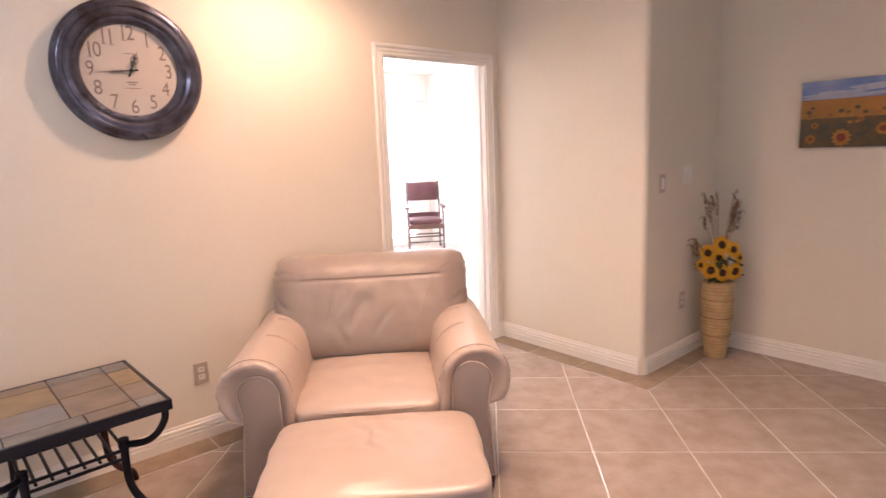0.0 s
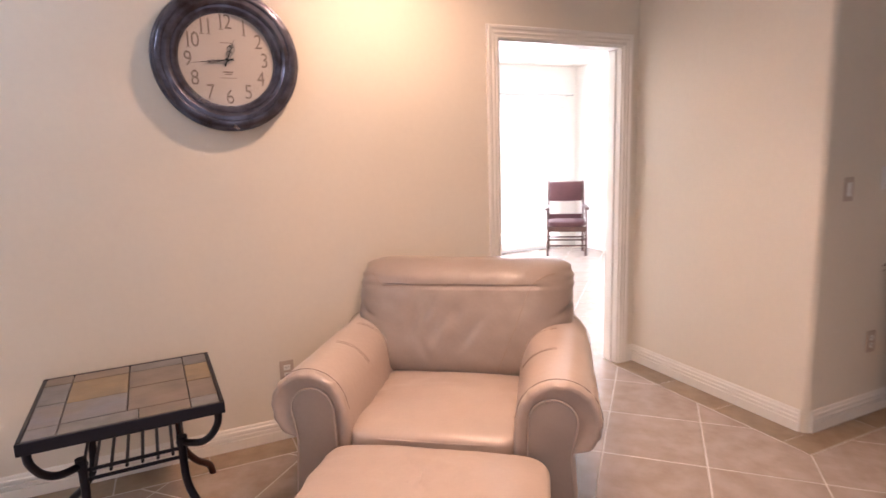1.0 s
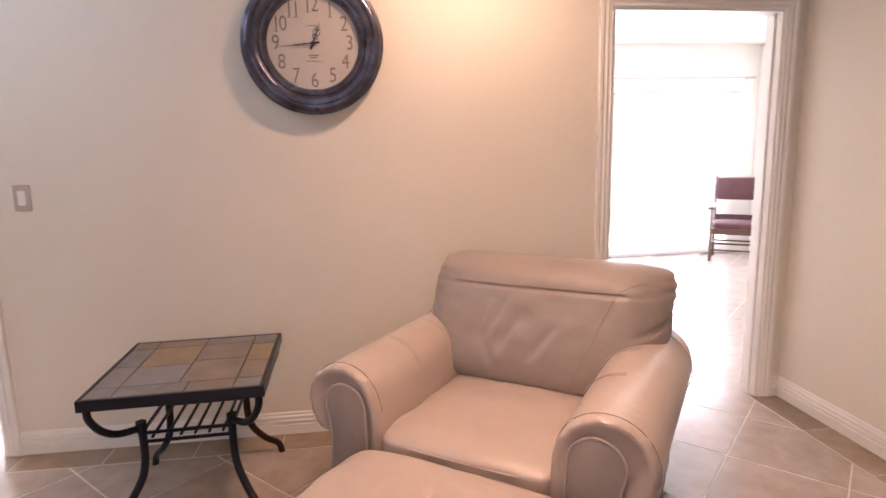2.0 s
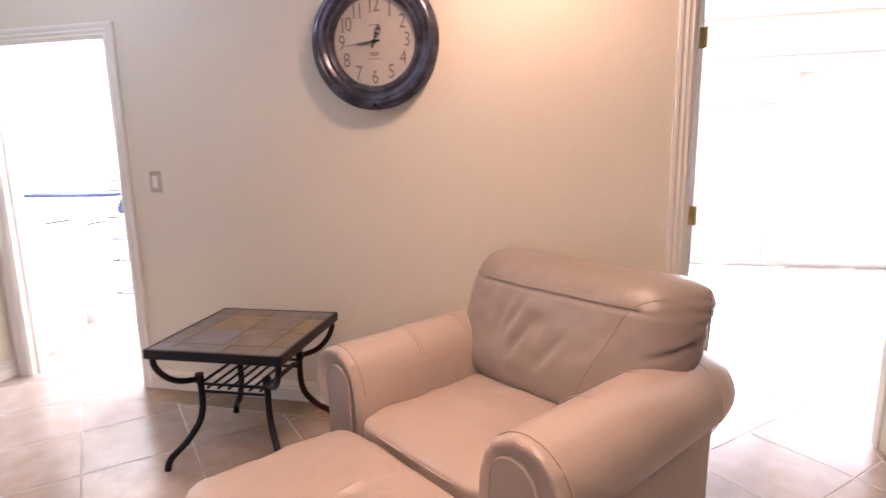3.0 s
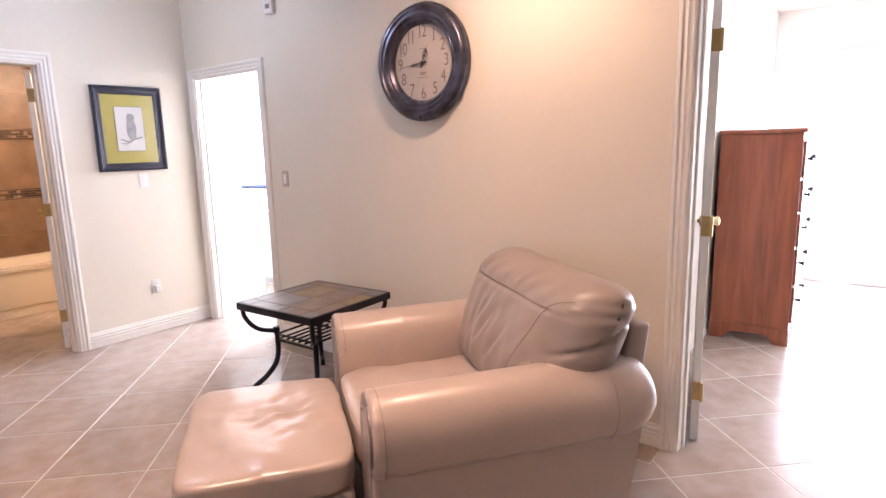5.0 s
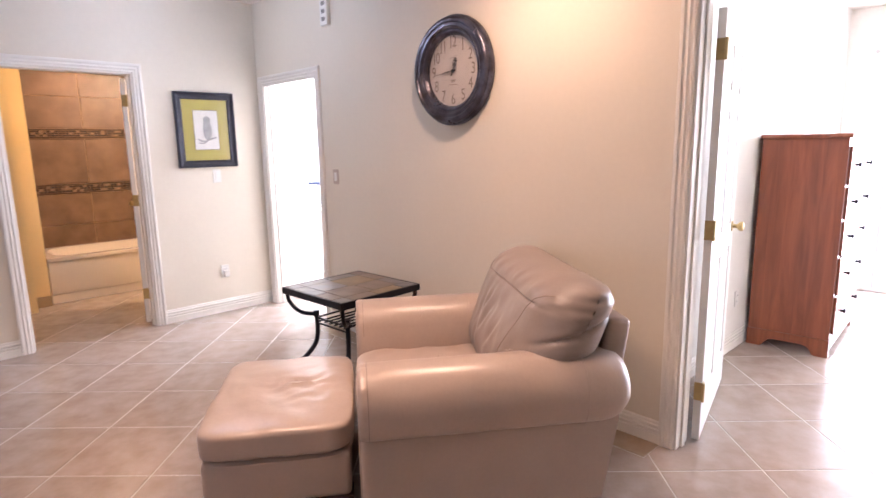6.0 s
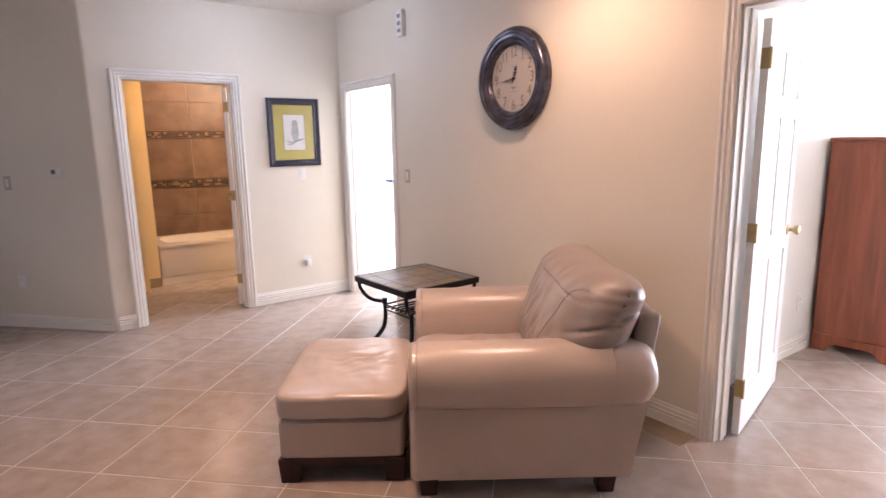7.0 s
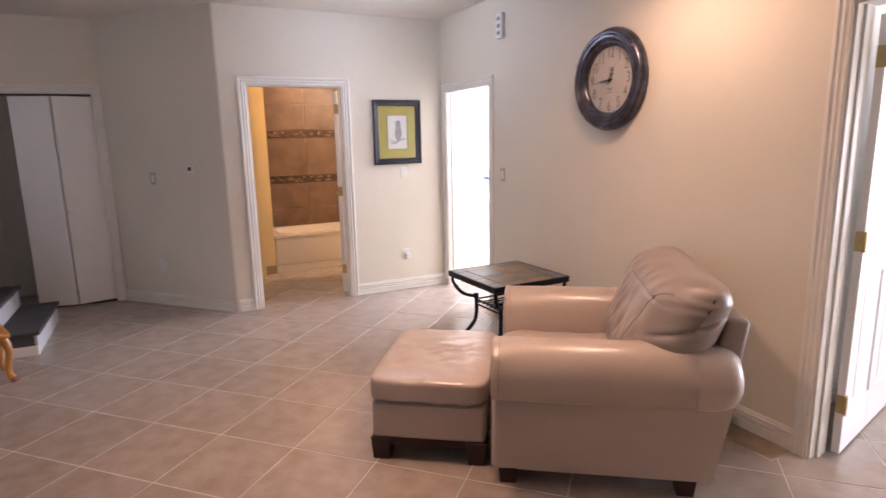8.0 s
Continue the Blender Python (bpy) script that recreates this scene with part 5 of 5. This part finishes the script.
def blind_fabric():
    m = bpy.data.materials.new("white_blind_fabric")
    m.use_nodes = True
    nt = m.node_tree
    b = nt.nodes["Principled BSDF"]
    out = nt.nodes["Material Output"]
    b.inputs["Base Color"].default_value = (0.82, 0.81, 0.78, 1)
    b.inputs["Roughness"].default_value = 0.85
    tr = nt.nodes.new("ShaderNodeBsdfTranslucent")
    tr.inputs["Color"].default_value = (0.85, 0.84, 0.80, 1)
    mix = nt.nodes.new("ShaderNodeMixShader")
    mix.inputs[0].default_value = 0.55
    nt.links.new(b.outputs[0], mix.inputs[1])
    nt.links.new(tr.outputs[0], mix.inputs[2])
    nt.links.new(mix.outputs[0], out.inputs["Surface"])
    return m


def roller_blind(x0, x1, z0, z1):
    ob = thing("roller_blind", pose(x0, 4.04, 0), "white roller blind drawn down over the glass door", "blind")
    w = x1 - x0
    part("cassette", box(0, w, -0.045, 0.055, z1, z1 + 0.08, bevel=0.012, seg=3), PLASTIC, ob, smooth=True)
    part("fabric", box(0.03, w - 0.03, 0.0, 0.002, z0, z1), blind_fabric(), ob)
    part("hem_bar", box(0.03, w - 0.03, -0.008, 0.010, z0 - 0.02, z0, bevel=0.004), PLASTIC, ob)
    return ob


roller_blind(1.75, 3.50, 0.06, 2.03)


def curtain_rod():
    ob = thing("curtain_rod", pose(0.0, 4.03, 2.20), "thin grey metal curtain rod above the glass doors", "curtain rod")
    part("rod", cyl((0, 0, 0), (3.66, 0, 0), 0.008, n=12), STEEL, ob, smooth=True)
    for x in (0, 3.66):
        bm = bmesh.new()
        bmesh.ops.create_uvsphere(bm, u_segments=14, v_segments=10, radius=0.016, matrix=Matrix.Translation((x, 0, 0)))
        part("finial", bm, STEEL, ob, smooth=True)
    for x in (0.06, 1.70, 3.60):
        part("bracket", box(x - 0.008, x + 0.008, 0.0, 0.07, -0.012, 0.004, bevel=0.002), STEEL, ob)
    return ob


curtain_rod()


def rocking_chair(m):
    dk = wood("dark_walnut", (0.10, 0.045, 0.03), (0.05, 0.02, 0.015), 0.35)
    pad = mat("maroon_upholstery", (0.085, 0.03, 0.032), 0.75, grain=0.15, grain_scale=120, stain=0.2, stain_scale=8, bump=0.4, bump_scale=180)
    ob = thing("rocking_chair", m, "dark wooden armchair with maroon padded back and seat", "chair")
    for s in (-1, 1):
        pts = smooth_curve([(s * 0.27, 0.23, 0.0), (s * 0.27, 0.24, 0.45), (s * 0.275, 0.29, 0.75), (s * 0.27, 0.34, 1.0)], 6)
        part("back_post", tube(pts, 0.02, n=10), dk, ob, smooth=True)
        part("front_leg", tube([(s * 0.29, -0.25, 0.0), (s * 0.29, -0.25, 0.30), (s * 0.29, -0.24, 0.64)], 0.019, n=10), dk, ob, smooth=True)
        bm = bmesh.new()
        add_box(bm, s * 0.30 - 0.04, s * 0.30 + 0.04, -0.32, 0.28, 0.63, 0.662, bevel=0.012, seg=3)
        part("armrest", bm, dk, ob, smooth=True)
        part("side_rung", cyl((s * 0.285, -0.25, 0.2), (s * 0.275, 0.23, 0.2), 0.011, n=8), dk, ob)
    part("back_pad", box(-0.255, 0.255, 0.27, 0.325, 0.71, 0.985, bevel=0.02, seg=3), pad, ob, smooth=True)
    part("back_rail", box(-0.26, 0.26, 0.235, 0.265, 0.46, 0.53, bevel=0.008), pad, ob)
    part("seat_rail", box(-0.28, 0.28, -0.265, -0.235, 0.33, 0.40, bevel=0.006), dk, ob)
    bm = pillow(0.56, 0.50, 0.10, crown=0.2, n=10)
    bmesh.ops.translate(bm, verts=bm.verts, vec=(0, -0.01, 0.43))
    part("seat_pad", bm, pad, ob, smooth=True)
    for y, z in ((-0.25, 0.22), (-0.25, 0.14), (0.23, 0.2)):
        part("rung", cyl((-0.285, y, z), (0.285, y, z), 0.011, n=8), dk, ob)
    return ob


rocking_chair(pose(3.25, 3.62, 0, 0, 0, -35) @ Matrix.Diagonal((0.88, 0.88, 1, 1)))

# bright daylight seen through the glass
tagged(part("backdrop", box(-1.5, 6.5, 6.0, 6.05, -1.0, 5.0), glow("bright_overcast", (1.0, 0.98, 0.93), 5.0)), "plain bright overcast daylight outside the windows", "backdrop", kind="structure")
tagged(part("backdrop", box(-7.0, -1.6, 4.6, 4.65, 0.0, 4.0), glow("bright_overcast_laundry", (1.0, 0.98, 0.93), 5.0)), "plain bright overcast daylight outside the laundry window", "backdrop", kind="structure")
tagged(part("backdrop", box(-5.0, 2.5, -7.6, -7.55, -1.0, 4.0), glow("daylight_living", (0.88, 0.94, 1.0), 0.4)), "plain daylight outside the living room window", "backdrop", kind="structure")


# ---- laundry ----
def ironing_board(m):
    ob = thing("ironing_board", m, "tabletop ironing board with a dark blue cover on the cabinet", "ironing board")
    cover = mat("navy_cover", (0.05, 0.07, 0.16), 0.8, grain=0.1, grain_scale=80, stain=0.1)
    pts = [(-0.40, -0.15), (-0.40, 0.15), (0.1, 0.15)] + [(0.34 + 0.06 * math.cos(a), 0.09 * math.sin(a)) for a in [radians(75 - 15 * k) for k in range(11)]] + [(0.1, -0.15)]
    bm = bmesh.new()
    add_prism(bm, pts, 0.225, 0.25)
    part("board", bm, cover, ob)
    for x in (-0.30, 0.10):
        part("leg", tube(smooth_curve([(x - 0.03, -0.13, 0.226), (x, -0.12, 0.12), (x + 0.06, -0.11, 0.008)], 6), 0.007, n=8), STEEL, ob, smooth=True)
        part("leg", tube(smooth_curve([(x - 0.03, 0.13, 0.226), (x, 0.12, 0.12), (x + 0.06, 0.11, 0.008)], 6), 0.007, n=8), STEEL, ob, smooth=True)
        part("foot", tube([(x + 0.06, -0.13, 0.007), (x + 0.06, 0.13, 0.007)], 0.007, n=8), BLACK, ob)
    return ob


ironing_board(pose(-4.44, 1.22, 0.79, 0, 0, 2))


def clothes_iron(m):
    ob = thing("clothes_iron", m, "dark blue steam iron resting on a wire shelf", "iron")
    body = mat("blue_plastic", (0.04, 0.05, 0.14), 0.35, grain=0.05)
    bm = bmesh.new()
    pts = [(-0.13, -0.055), (-0.13, 0.055), (0.02, 0.055), (0.10, 0.03), (0.14, 0.0), (0.10, -0.03), (0.02, -0.055)]
    add_prism(bm, pts, 0, 0.012)
    part("sole_plate", bm, STEEL, ob)
    bm = pillow(0.24, 0.10, 0.09, crown=0.3, n=6)
    bmesh.ops.translate(bm, verts=bm.verts, vec=(-0.01, 0, 0.055))
    part("housing", bm, body, ob, smooth=True)
    part("handle", tube(smooth_curve([(-0.11, 0, 0.08), (-0.09, 0, 0.13), (0.03, 0, 0.135), (0.07, 0, 0.085)], 5), 0.013, n=8), body, ob, smooth=True)
    return ob


def wire_rack(m):
    ob = thing("wire_rack", m, "dark wire shelf rack in the laundry", "shelf rack")
    for x in (-0.2, 0.2):
        for y in (-0.15, 0.15):
            part("post", cyl((x, y, 0), (x, y, 1.58), 0.0045, n=10), STEEL, ob, smooth=True)
    for z in (0.20, 0.48, 0.66, 0.84, 0.95, 1.06, 1.14, 1.56):
        bm = bmesh.new()
        for a, b in (((-0.2, -0.15), (0.2, -0.15)), ((-0.2, 0.15), (0.2, 0.15)), ((-0.2, -0.15), (-0.2, 0.15)), ((0.2, -0.15), (0.2, 0.15))):
            add_cyl(bm, (*a, z), (*b, z), 0.005, n=8)
        for k in range(7):
            x = -0.2 + 0.4 * (k + 0.5) / 7
            add_cyl(bm, (x, -0.15, z), (x, 0.15, z), 0.0025, n=6)
        part("wire_shelf", bm, IRON, ob)
    return ob


wire_rack(pose(-3.98, 1.36, 0, 0, 0, 5))


def white_cabinet(m):
    ob = thing("white_cabinet", m, "low white laundry cabinet with a pale worktop", "cabinet")
    part("body", box(0, 0.60, 0, 0.5, 0.08, 0.755, bevel=0.003), DOORW, ob)
    part("plinth", box(0.02, 0.58, 0.04, 0.48, 0.0, 0.08), DOORW, ob)
    part("worktop", box(-0.01, 0.61, -0.03, 0.5, 0.755, 0.79, bevel=0.005), TRIM, ob)
    for x in (0.008, 0.303):
        dd = part("door", box(x, x + 0.289, -0.018, 0.0, 0.09, 0.745, bevel=0.004), DOORW, ob)
        part("handle", tube([(x + (0.25 if x < 0.3 else 0.04), -0.018, 0.56), (x + (0.25 if x < 0.3 else 0.04), -0.04, 0.57), (x + (0.25 if x < 0.3 else 0.04), -0.04, 0.66), (x + (0.25 if x < 0.3 else 0.04), -0.018, 0.67)], 0.005, n=8), STEEL, dd)
    return ob


white_cabinet(pose(-4.83, 1.0, 0))
white_cabinet(pose(-3.93, 0.16, 0, 0, 0, 90) @ Matrix.Diagonal((0.78, 1, 1.06, 1)))
clothes_iron(pose(-4.02, 1.33, 0.846, 0, 0, 10))


def window_plain(name, x0, x1, z0, z1, y, label):
    ob = thing(name, pose(x0, y, z0), label, "window", kind="structure")
    w, h = x1 - x0, z1 - z0
    bm = bmesh.new()
    for a in ((0, 0.045, 0, h), (w - 0.045, w, 0, h), (0.045, w - 0.045, 0, 0.045), (0.045, w - 0.045, h - 0.045, h), (w / 2 - 0.02, w / 2 + 0.02, 0.045, h - 0.045)):
        add_box(bm, a[0], a[1], 0.03, 0.07, a[2], a[3], bevel=0.003)
    part("window_frame", bm, TRIM, ob)
    part("window_sill", box(-0.03, w + 0.03, -0.03, 0.03, -0.025, 0.0, bevel=0.005), TRIM, ob)
    for a, b in ((0.045, w / 2 - 0.02), (w / 2 + 0.02, w - 0.045)):
        g = part("pane", box(a, b, 0.048, 0.052, 0.045, h - 0.045), PANE, ob)
        g.visible_shadow = False
    return ob


window_plain("window_3", -4.4, -2.8, 0.95, 2.1, 3.2, "white framed laundry window full of daylight")


# ---- bathroom ----
TUB = mat("glazed_tub", (0.68, 0.61, 0.53), 0.15, grain=0.01, stain=0.03, coat=0.3)


def bathtub(m):
    """Local origin at the apron's south foot; x away from the room, y along the tub."""
    ob = thing("bathtub", m, "glazed cream alcove bathtub with a plain apron", "bathtub")
    L, W, Hh = 1.46, 0.74, 0.448
    part("apron", box(0, 0.05, 0, L, 0.085, Hh - 0.03, bevel=0.012, seg=3), TUB, ob, smooth=True)
    part("apron_foot", box(0.008, 0.05, 0, L, 0.0, 0.088, bevel=0.004), TUB, ob)
    bm = bmesh.new()
    outer = [(-0.012, 0), (W, 0), (W, L), (-0.012, L)]
    n = 40
    inner, low = [], []
    for k in range(n):
        a = 2 * math.pi * k / n
        ex = math.copysign(abs(math.cos(a)) ** 0.4, math.cos(a))
        ey = math.copysign(abs(math.sin(a)) ** 0.4, math.sin(a))
        inner.append((W / 2 + ex * (W / 2 - 0.075), L / 2 + ey * (L / 2 - 0.09)))
        low.append((W / 2 + ex * (W / 2 - 0.14), L / 2 + ey * (L / 2 - 0.22)))
    vo = []
    for x, y in inner:
        ex, ey = x - W / 2, y - L / 2
        s = min((W / 2 + (0.012 if ex < 0 else 0)) / abs(ex) if ex else 9, (L / 2) / abs(ey) if ey else 9)
        vo.append((W / 2 + ex * s, L / 2 + ey * s))
    rings = [[bm.verts.new((x, y, z)) for x, y in r] for r, z in ((vo, Hh - 0.035), (vo, Hh - 0.005), (vo, Hh), (inner, Hh), (inner, Hh - 0.015), (low, 0.10))]
    for a, b in zip(rings, rings[1:]):
        for k in range(n):
            bm.faces.new((a[k], a[(k + 1) % n], b[(k + 1) % n], b[k]))
    bm.faces.new(rings[-1])
    bmesh.ops.recalc_face_normals(bm, faces=bm.faces)
    part("basin", bm, TUB, ob, smooth=False)
    return ob


bathtub(pose(-5.30, -0.05, 0, 0, 0, 180) @ pose(0, 0, 0))
BT = [mat("bath_tile_brown", (0.185, 0.112, 0.072), 0.36, grain=0.08, grain_scale=14, alt=(0.115, 0.068, 0.044), stain_scale=5, bump=0.08, bump_scale=25, random_tint=0.06)]
MOS = [mat("mosaic_dark", (0.045, 0.026, 0.02), 0.3, grain=0.2, random_tint=0.35), mat("mosaic_tan", (0.27, 0.17, 0.10), 0.3, grain=0.2, random_tint=0.25), mat("mosaic_rim", (0.08, 0.042, 0.026), 0.35, grain=0.2)]


def tub_surround():
    back = bpy.data.objects["wall_bath_west"]
    tub_wall = part("tile_backing", box(-6.04, -6.034, -1.51, -0.05, 0.44, 2.5), mat("tan_grout", (0.30, 0.19, 0.11), 0.85, grain=0.15), back)
    rows = [(0.44, 0.670), (0.673, 0.997), (1.105, 1.577), (1.678, 2.003), (2.006, 2.495)]
    for z0, z1 in rows:
        y = -1.51
        while y < -0.06:
            a, b = y, min(-0.052, y + 0.595)
            part("wall_tile", box(-6.034, -6.026, a + 0.002, b - 0.002, z0 + 0.002, z1 - 0.002, bevel=0.0015, seg=1), BT[0], back)
            y += 0.60
    for z0, z1 in ((1.0, 1.102), (1.58, 1.675)):
        for a, b in ((z0, z0 + 0.014), (z1 - 0.014, z1)):
            part("border_strip", box(-6.034, -6.022, -1.51, -0.052, a, b, bevel=0.003), MOS[2], back)
        n = 44
        step = 1.455 / n
        hh = (z1 - z0 - 0.032) / 3
        for k in range(n):
            for q in range(3):
                y = -1.508 + k * step
                z = z0 + 0.016 + q * hh
                part("mosaic_piece", box(-6.034, -6.025, y + 0.0015, y + step - 0.0015, z + 0.0015, z + hh - 0.0015), MOS[random.choice((0, 0, 1, 2))], back)
    for name, y0, y1 in (("wall_bath_north", -0.052, -0.044),):
        o = bpy.data.objects[name]
        for z0, z1 in rows:
            for x in (-6.03, -5.66):
                part("wall_tile", box(x, x + 0.36, y0, y1, z0 + 0.002, z1 - 0.002, bevel=0.0015, seg=1), BT[0], o)
    moul = box(-5.278, -5.262, -1.66, -1.522, 0, 0.10, bevel=0.002)
    tagged(part("baseboard", moul, mat("tan_base_tile", (0.34, 0.25, 0.15), 0.4, grain=0.1, stain=0.15, stain_scale=8)), "tan tile baseboard at the end of the bathroom wall", "baseboard", kind="structure")


tub_surround()


# ---- recessed ceiling lamps ----
def downlight(x, y, z):
    ob = thing("downlight", pose(x, y, z), "round white recessed ceiling lamp, lit warm", "ceiling lamp", "recessed ceiling lamps")
    prof = [(0.055, 0.0), (0.085, 0.0), (0.085, -0.006), (0.070, -0.010), (0.055, -0.004)]
    bm = bmesh.new()
    n = 32
    rings = [[bm.verts.new((r * math.cos(2 * math.pi * k / n), r * math.sin(2 * math.pi * k / n), zz)) for k in range(n)] for r, zz in prof]
    for a, b in zip(rings, rings[1:] + rings[:1]):
        for k in range(n):
            bm.faces.new((a[k], a[(k + 1) % n], b[(k + 1) % n], b[k]))
    bmesh.ops.recalc_face_normals(bm, faces=bm.faces)
    part("trim_ring", bm, PLASTIC, ob, smooth=True)
    part("lens", cyl((0, 0, -0.001), (0, 0, -0.004), 0.055, n=32), glow("warm_lens", (1.0, 0.72, 0.42), 6.0), ob)
    return ob


downlight(-0.64, -0.64, H)
downlight(-0.75, -1.85, H)


def flush_lamp(x, y, z):
    ob = thing("flush_lamp", pose(x, y, z), "round white flush ceiling lamp, lit", "ceiling lamp")
    part("base", lathe([(0, 0), (0.15, 0), (0.15, -0.02), (0.14, -0.025), (0, -0.025)], 36), PLASTIC, ob, smooth=False)
    part("diffuser", lathe([(0, -0.025), (0.135, -0.025), (0.13, -0.035), (0.10, -0.045), (0, -0.05)], 36), glow("lamp_diffuser", (1.0, 0.94, 0.86), 5.0), ob, smooth=True)
    return ob


flush_lamp(-2.86, -1.08, H)
window_plain("window_4", -0.25 - 3.1, -0.25, 0.0, 2.25, -6.06, "large white framed living room window")


# ---- floor tiles, laid on the diagonal ----
S, U0, V0 = 0.456, -1.911, -0.685


def tile_mesh(size, material):
    bm = bmesh.new()
    h = size / 2 - 0.0024
    add_box(bm, -h, h, -h, h, -0.006, 0.0, bevel=0.0022, seg=1)
    me = bpy.data.meshes.new("tile")
    bm.to_mesh(me)
    bm.free()
    me.materials.append(material)
    return me


def lay_tiles():
    me = tile_mesh(S, TILE)
    near, rest = [], []
    c = math.sqrt(0.5)
    for i in range(-22, 23):
        for j in range(-22, 23):
            u, v = U0 + (i + 0.5) * S, V0 + (j + 0.5) * S
            x, y = (u - v) * c, (u + v) * c
            if not (-6.1 < x < 3.9 and -6.1 < y < 4.2):
                continue
            (near if (-4.4 < x < 2.0 and -4.2 < y < 1.9) else rest).append((x, y))
    near.sort(key=lambda p: math.hypot(p[0] + 0.8, p[1] + 1.2))
    rest += near[296:]
    for x, y in near[:296]:
        ob = new("tile", me)
        ob.parent = floor
        ob.matrix_world = pose(x, y, 0, 0, 0, 45 + 90 * random.randrange(4))
    bm = bmesh.new()
    h = S / 2 - 0.0024
    verts, faces = [], []
    for x, y in rest:
        k = len(verts)
        for dx, dy in ((-h, -h), (h, -h), (h, h), (-h, h)):
            verts += [(x + (dx - dy) * c, y + (dx + dy) * c, 0.0)]
        for dx, dy in ((-h, -h), (h, -h), (h, h), (-h, h)):
            verts += [(x + (dx - dy) * c * 1.004, y + (dx + dy) * c * 1.004, -0.006)]
        faces.append((k, k + 1, k + 2, k + 3))
        for q in range(4):
            faces.append((k + q, k + 4 + q, k + 4 + (q + 1) % 4, k + (q + 1) % 4))
    me2 = bpy.data.meshes.new("tile_field")
    me2.from_pydata(verts, [], faces)
    me2.materials.append(TILE)
    bm.free()
    ob = new("tile_field", me2)
    ob.parent = floor
    tagged(ob, "grey beige ceramic tiles further off", kind="stuff")


lay_tiles()


def lay_border(p0, p1, width):
    """A row of brown border tiles along a wall, from p0 to p1, on the right-hand side."""
    p0, p1 = Vector((*p0, 0)), Vector((*p1, 0))
    length = (p1 - p0).length
    m = Matrix.Translation(p0) @ Matrix.Rotation(math.atan2(p1.y - p0.y, p1.x - p0.x), 4, "Z")
    part("border_bed", box(0, length, -width, 0, -0.003, 0.0008, m=m), GROUT, floor)
    n = max(1, round(length / 0.43))
    step = length / n
    bm = box(-step / 2 + 0.003, step / 2 - 0.003, -width + 0.006, -0.001, -0.002, 0.0022, bevel=0.0015, seg=1)
    first = part("border_tile", bm, BORDER, floor)
    first.matrix_world = m @ Matrix.Translation((step / 2, 0, 0))
    for k in range(1, n):
        o = new("border_tile", first.data)
        o.parent = floor
        o.matrix_world = m @ Matrix.Translation((step * (k + 0.5), 0, 0))


lay_border((-2.80, 0), (0.0, 0), 0.17)
lay_border((1.085, 0), (1.085, -1.20), 0.17)
lay_border((0.915, -1.20), (1.985, -1.20), 0.14)
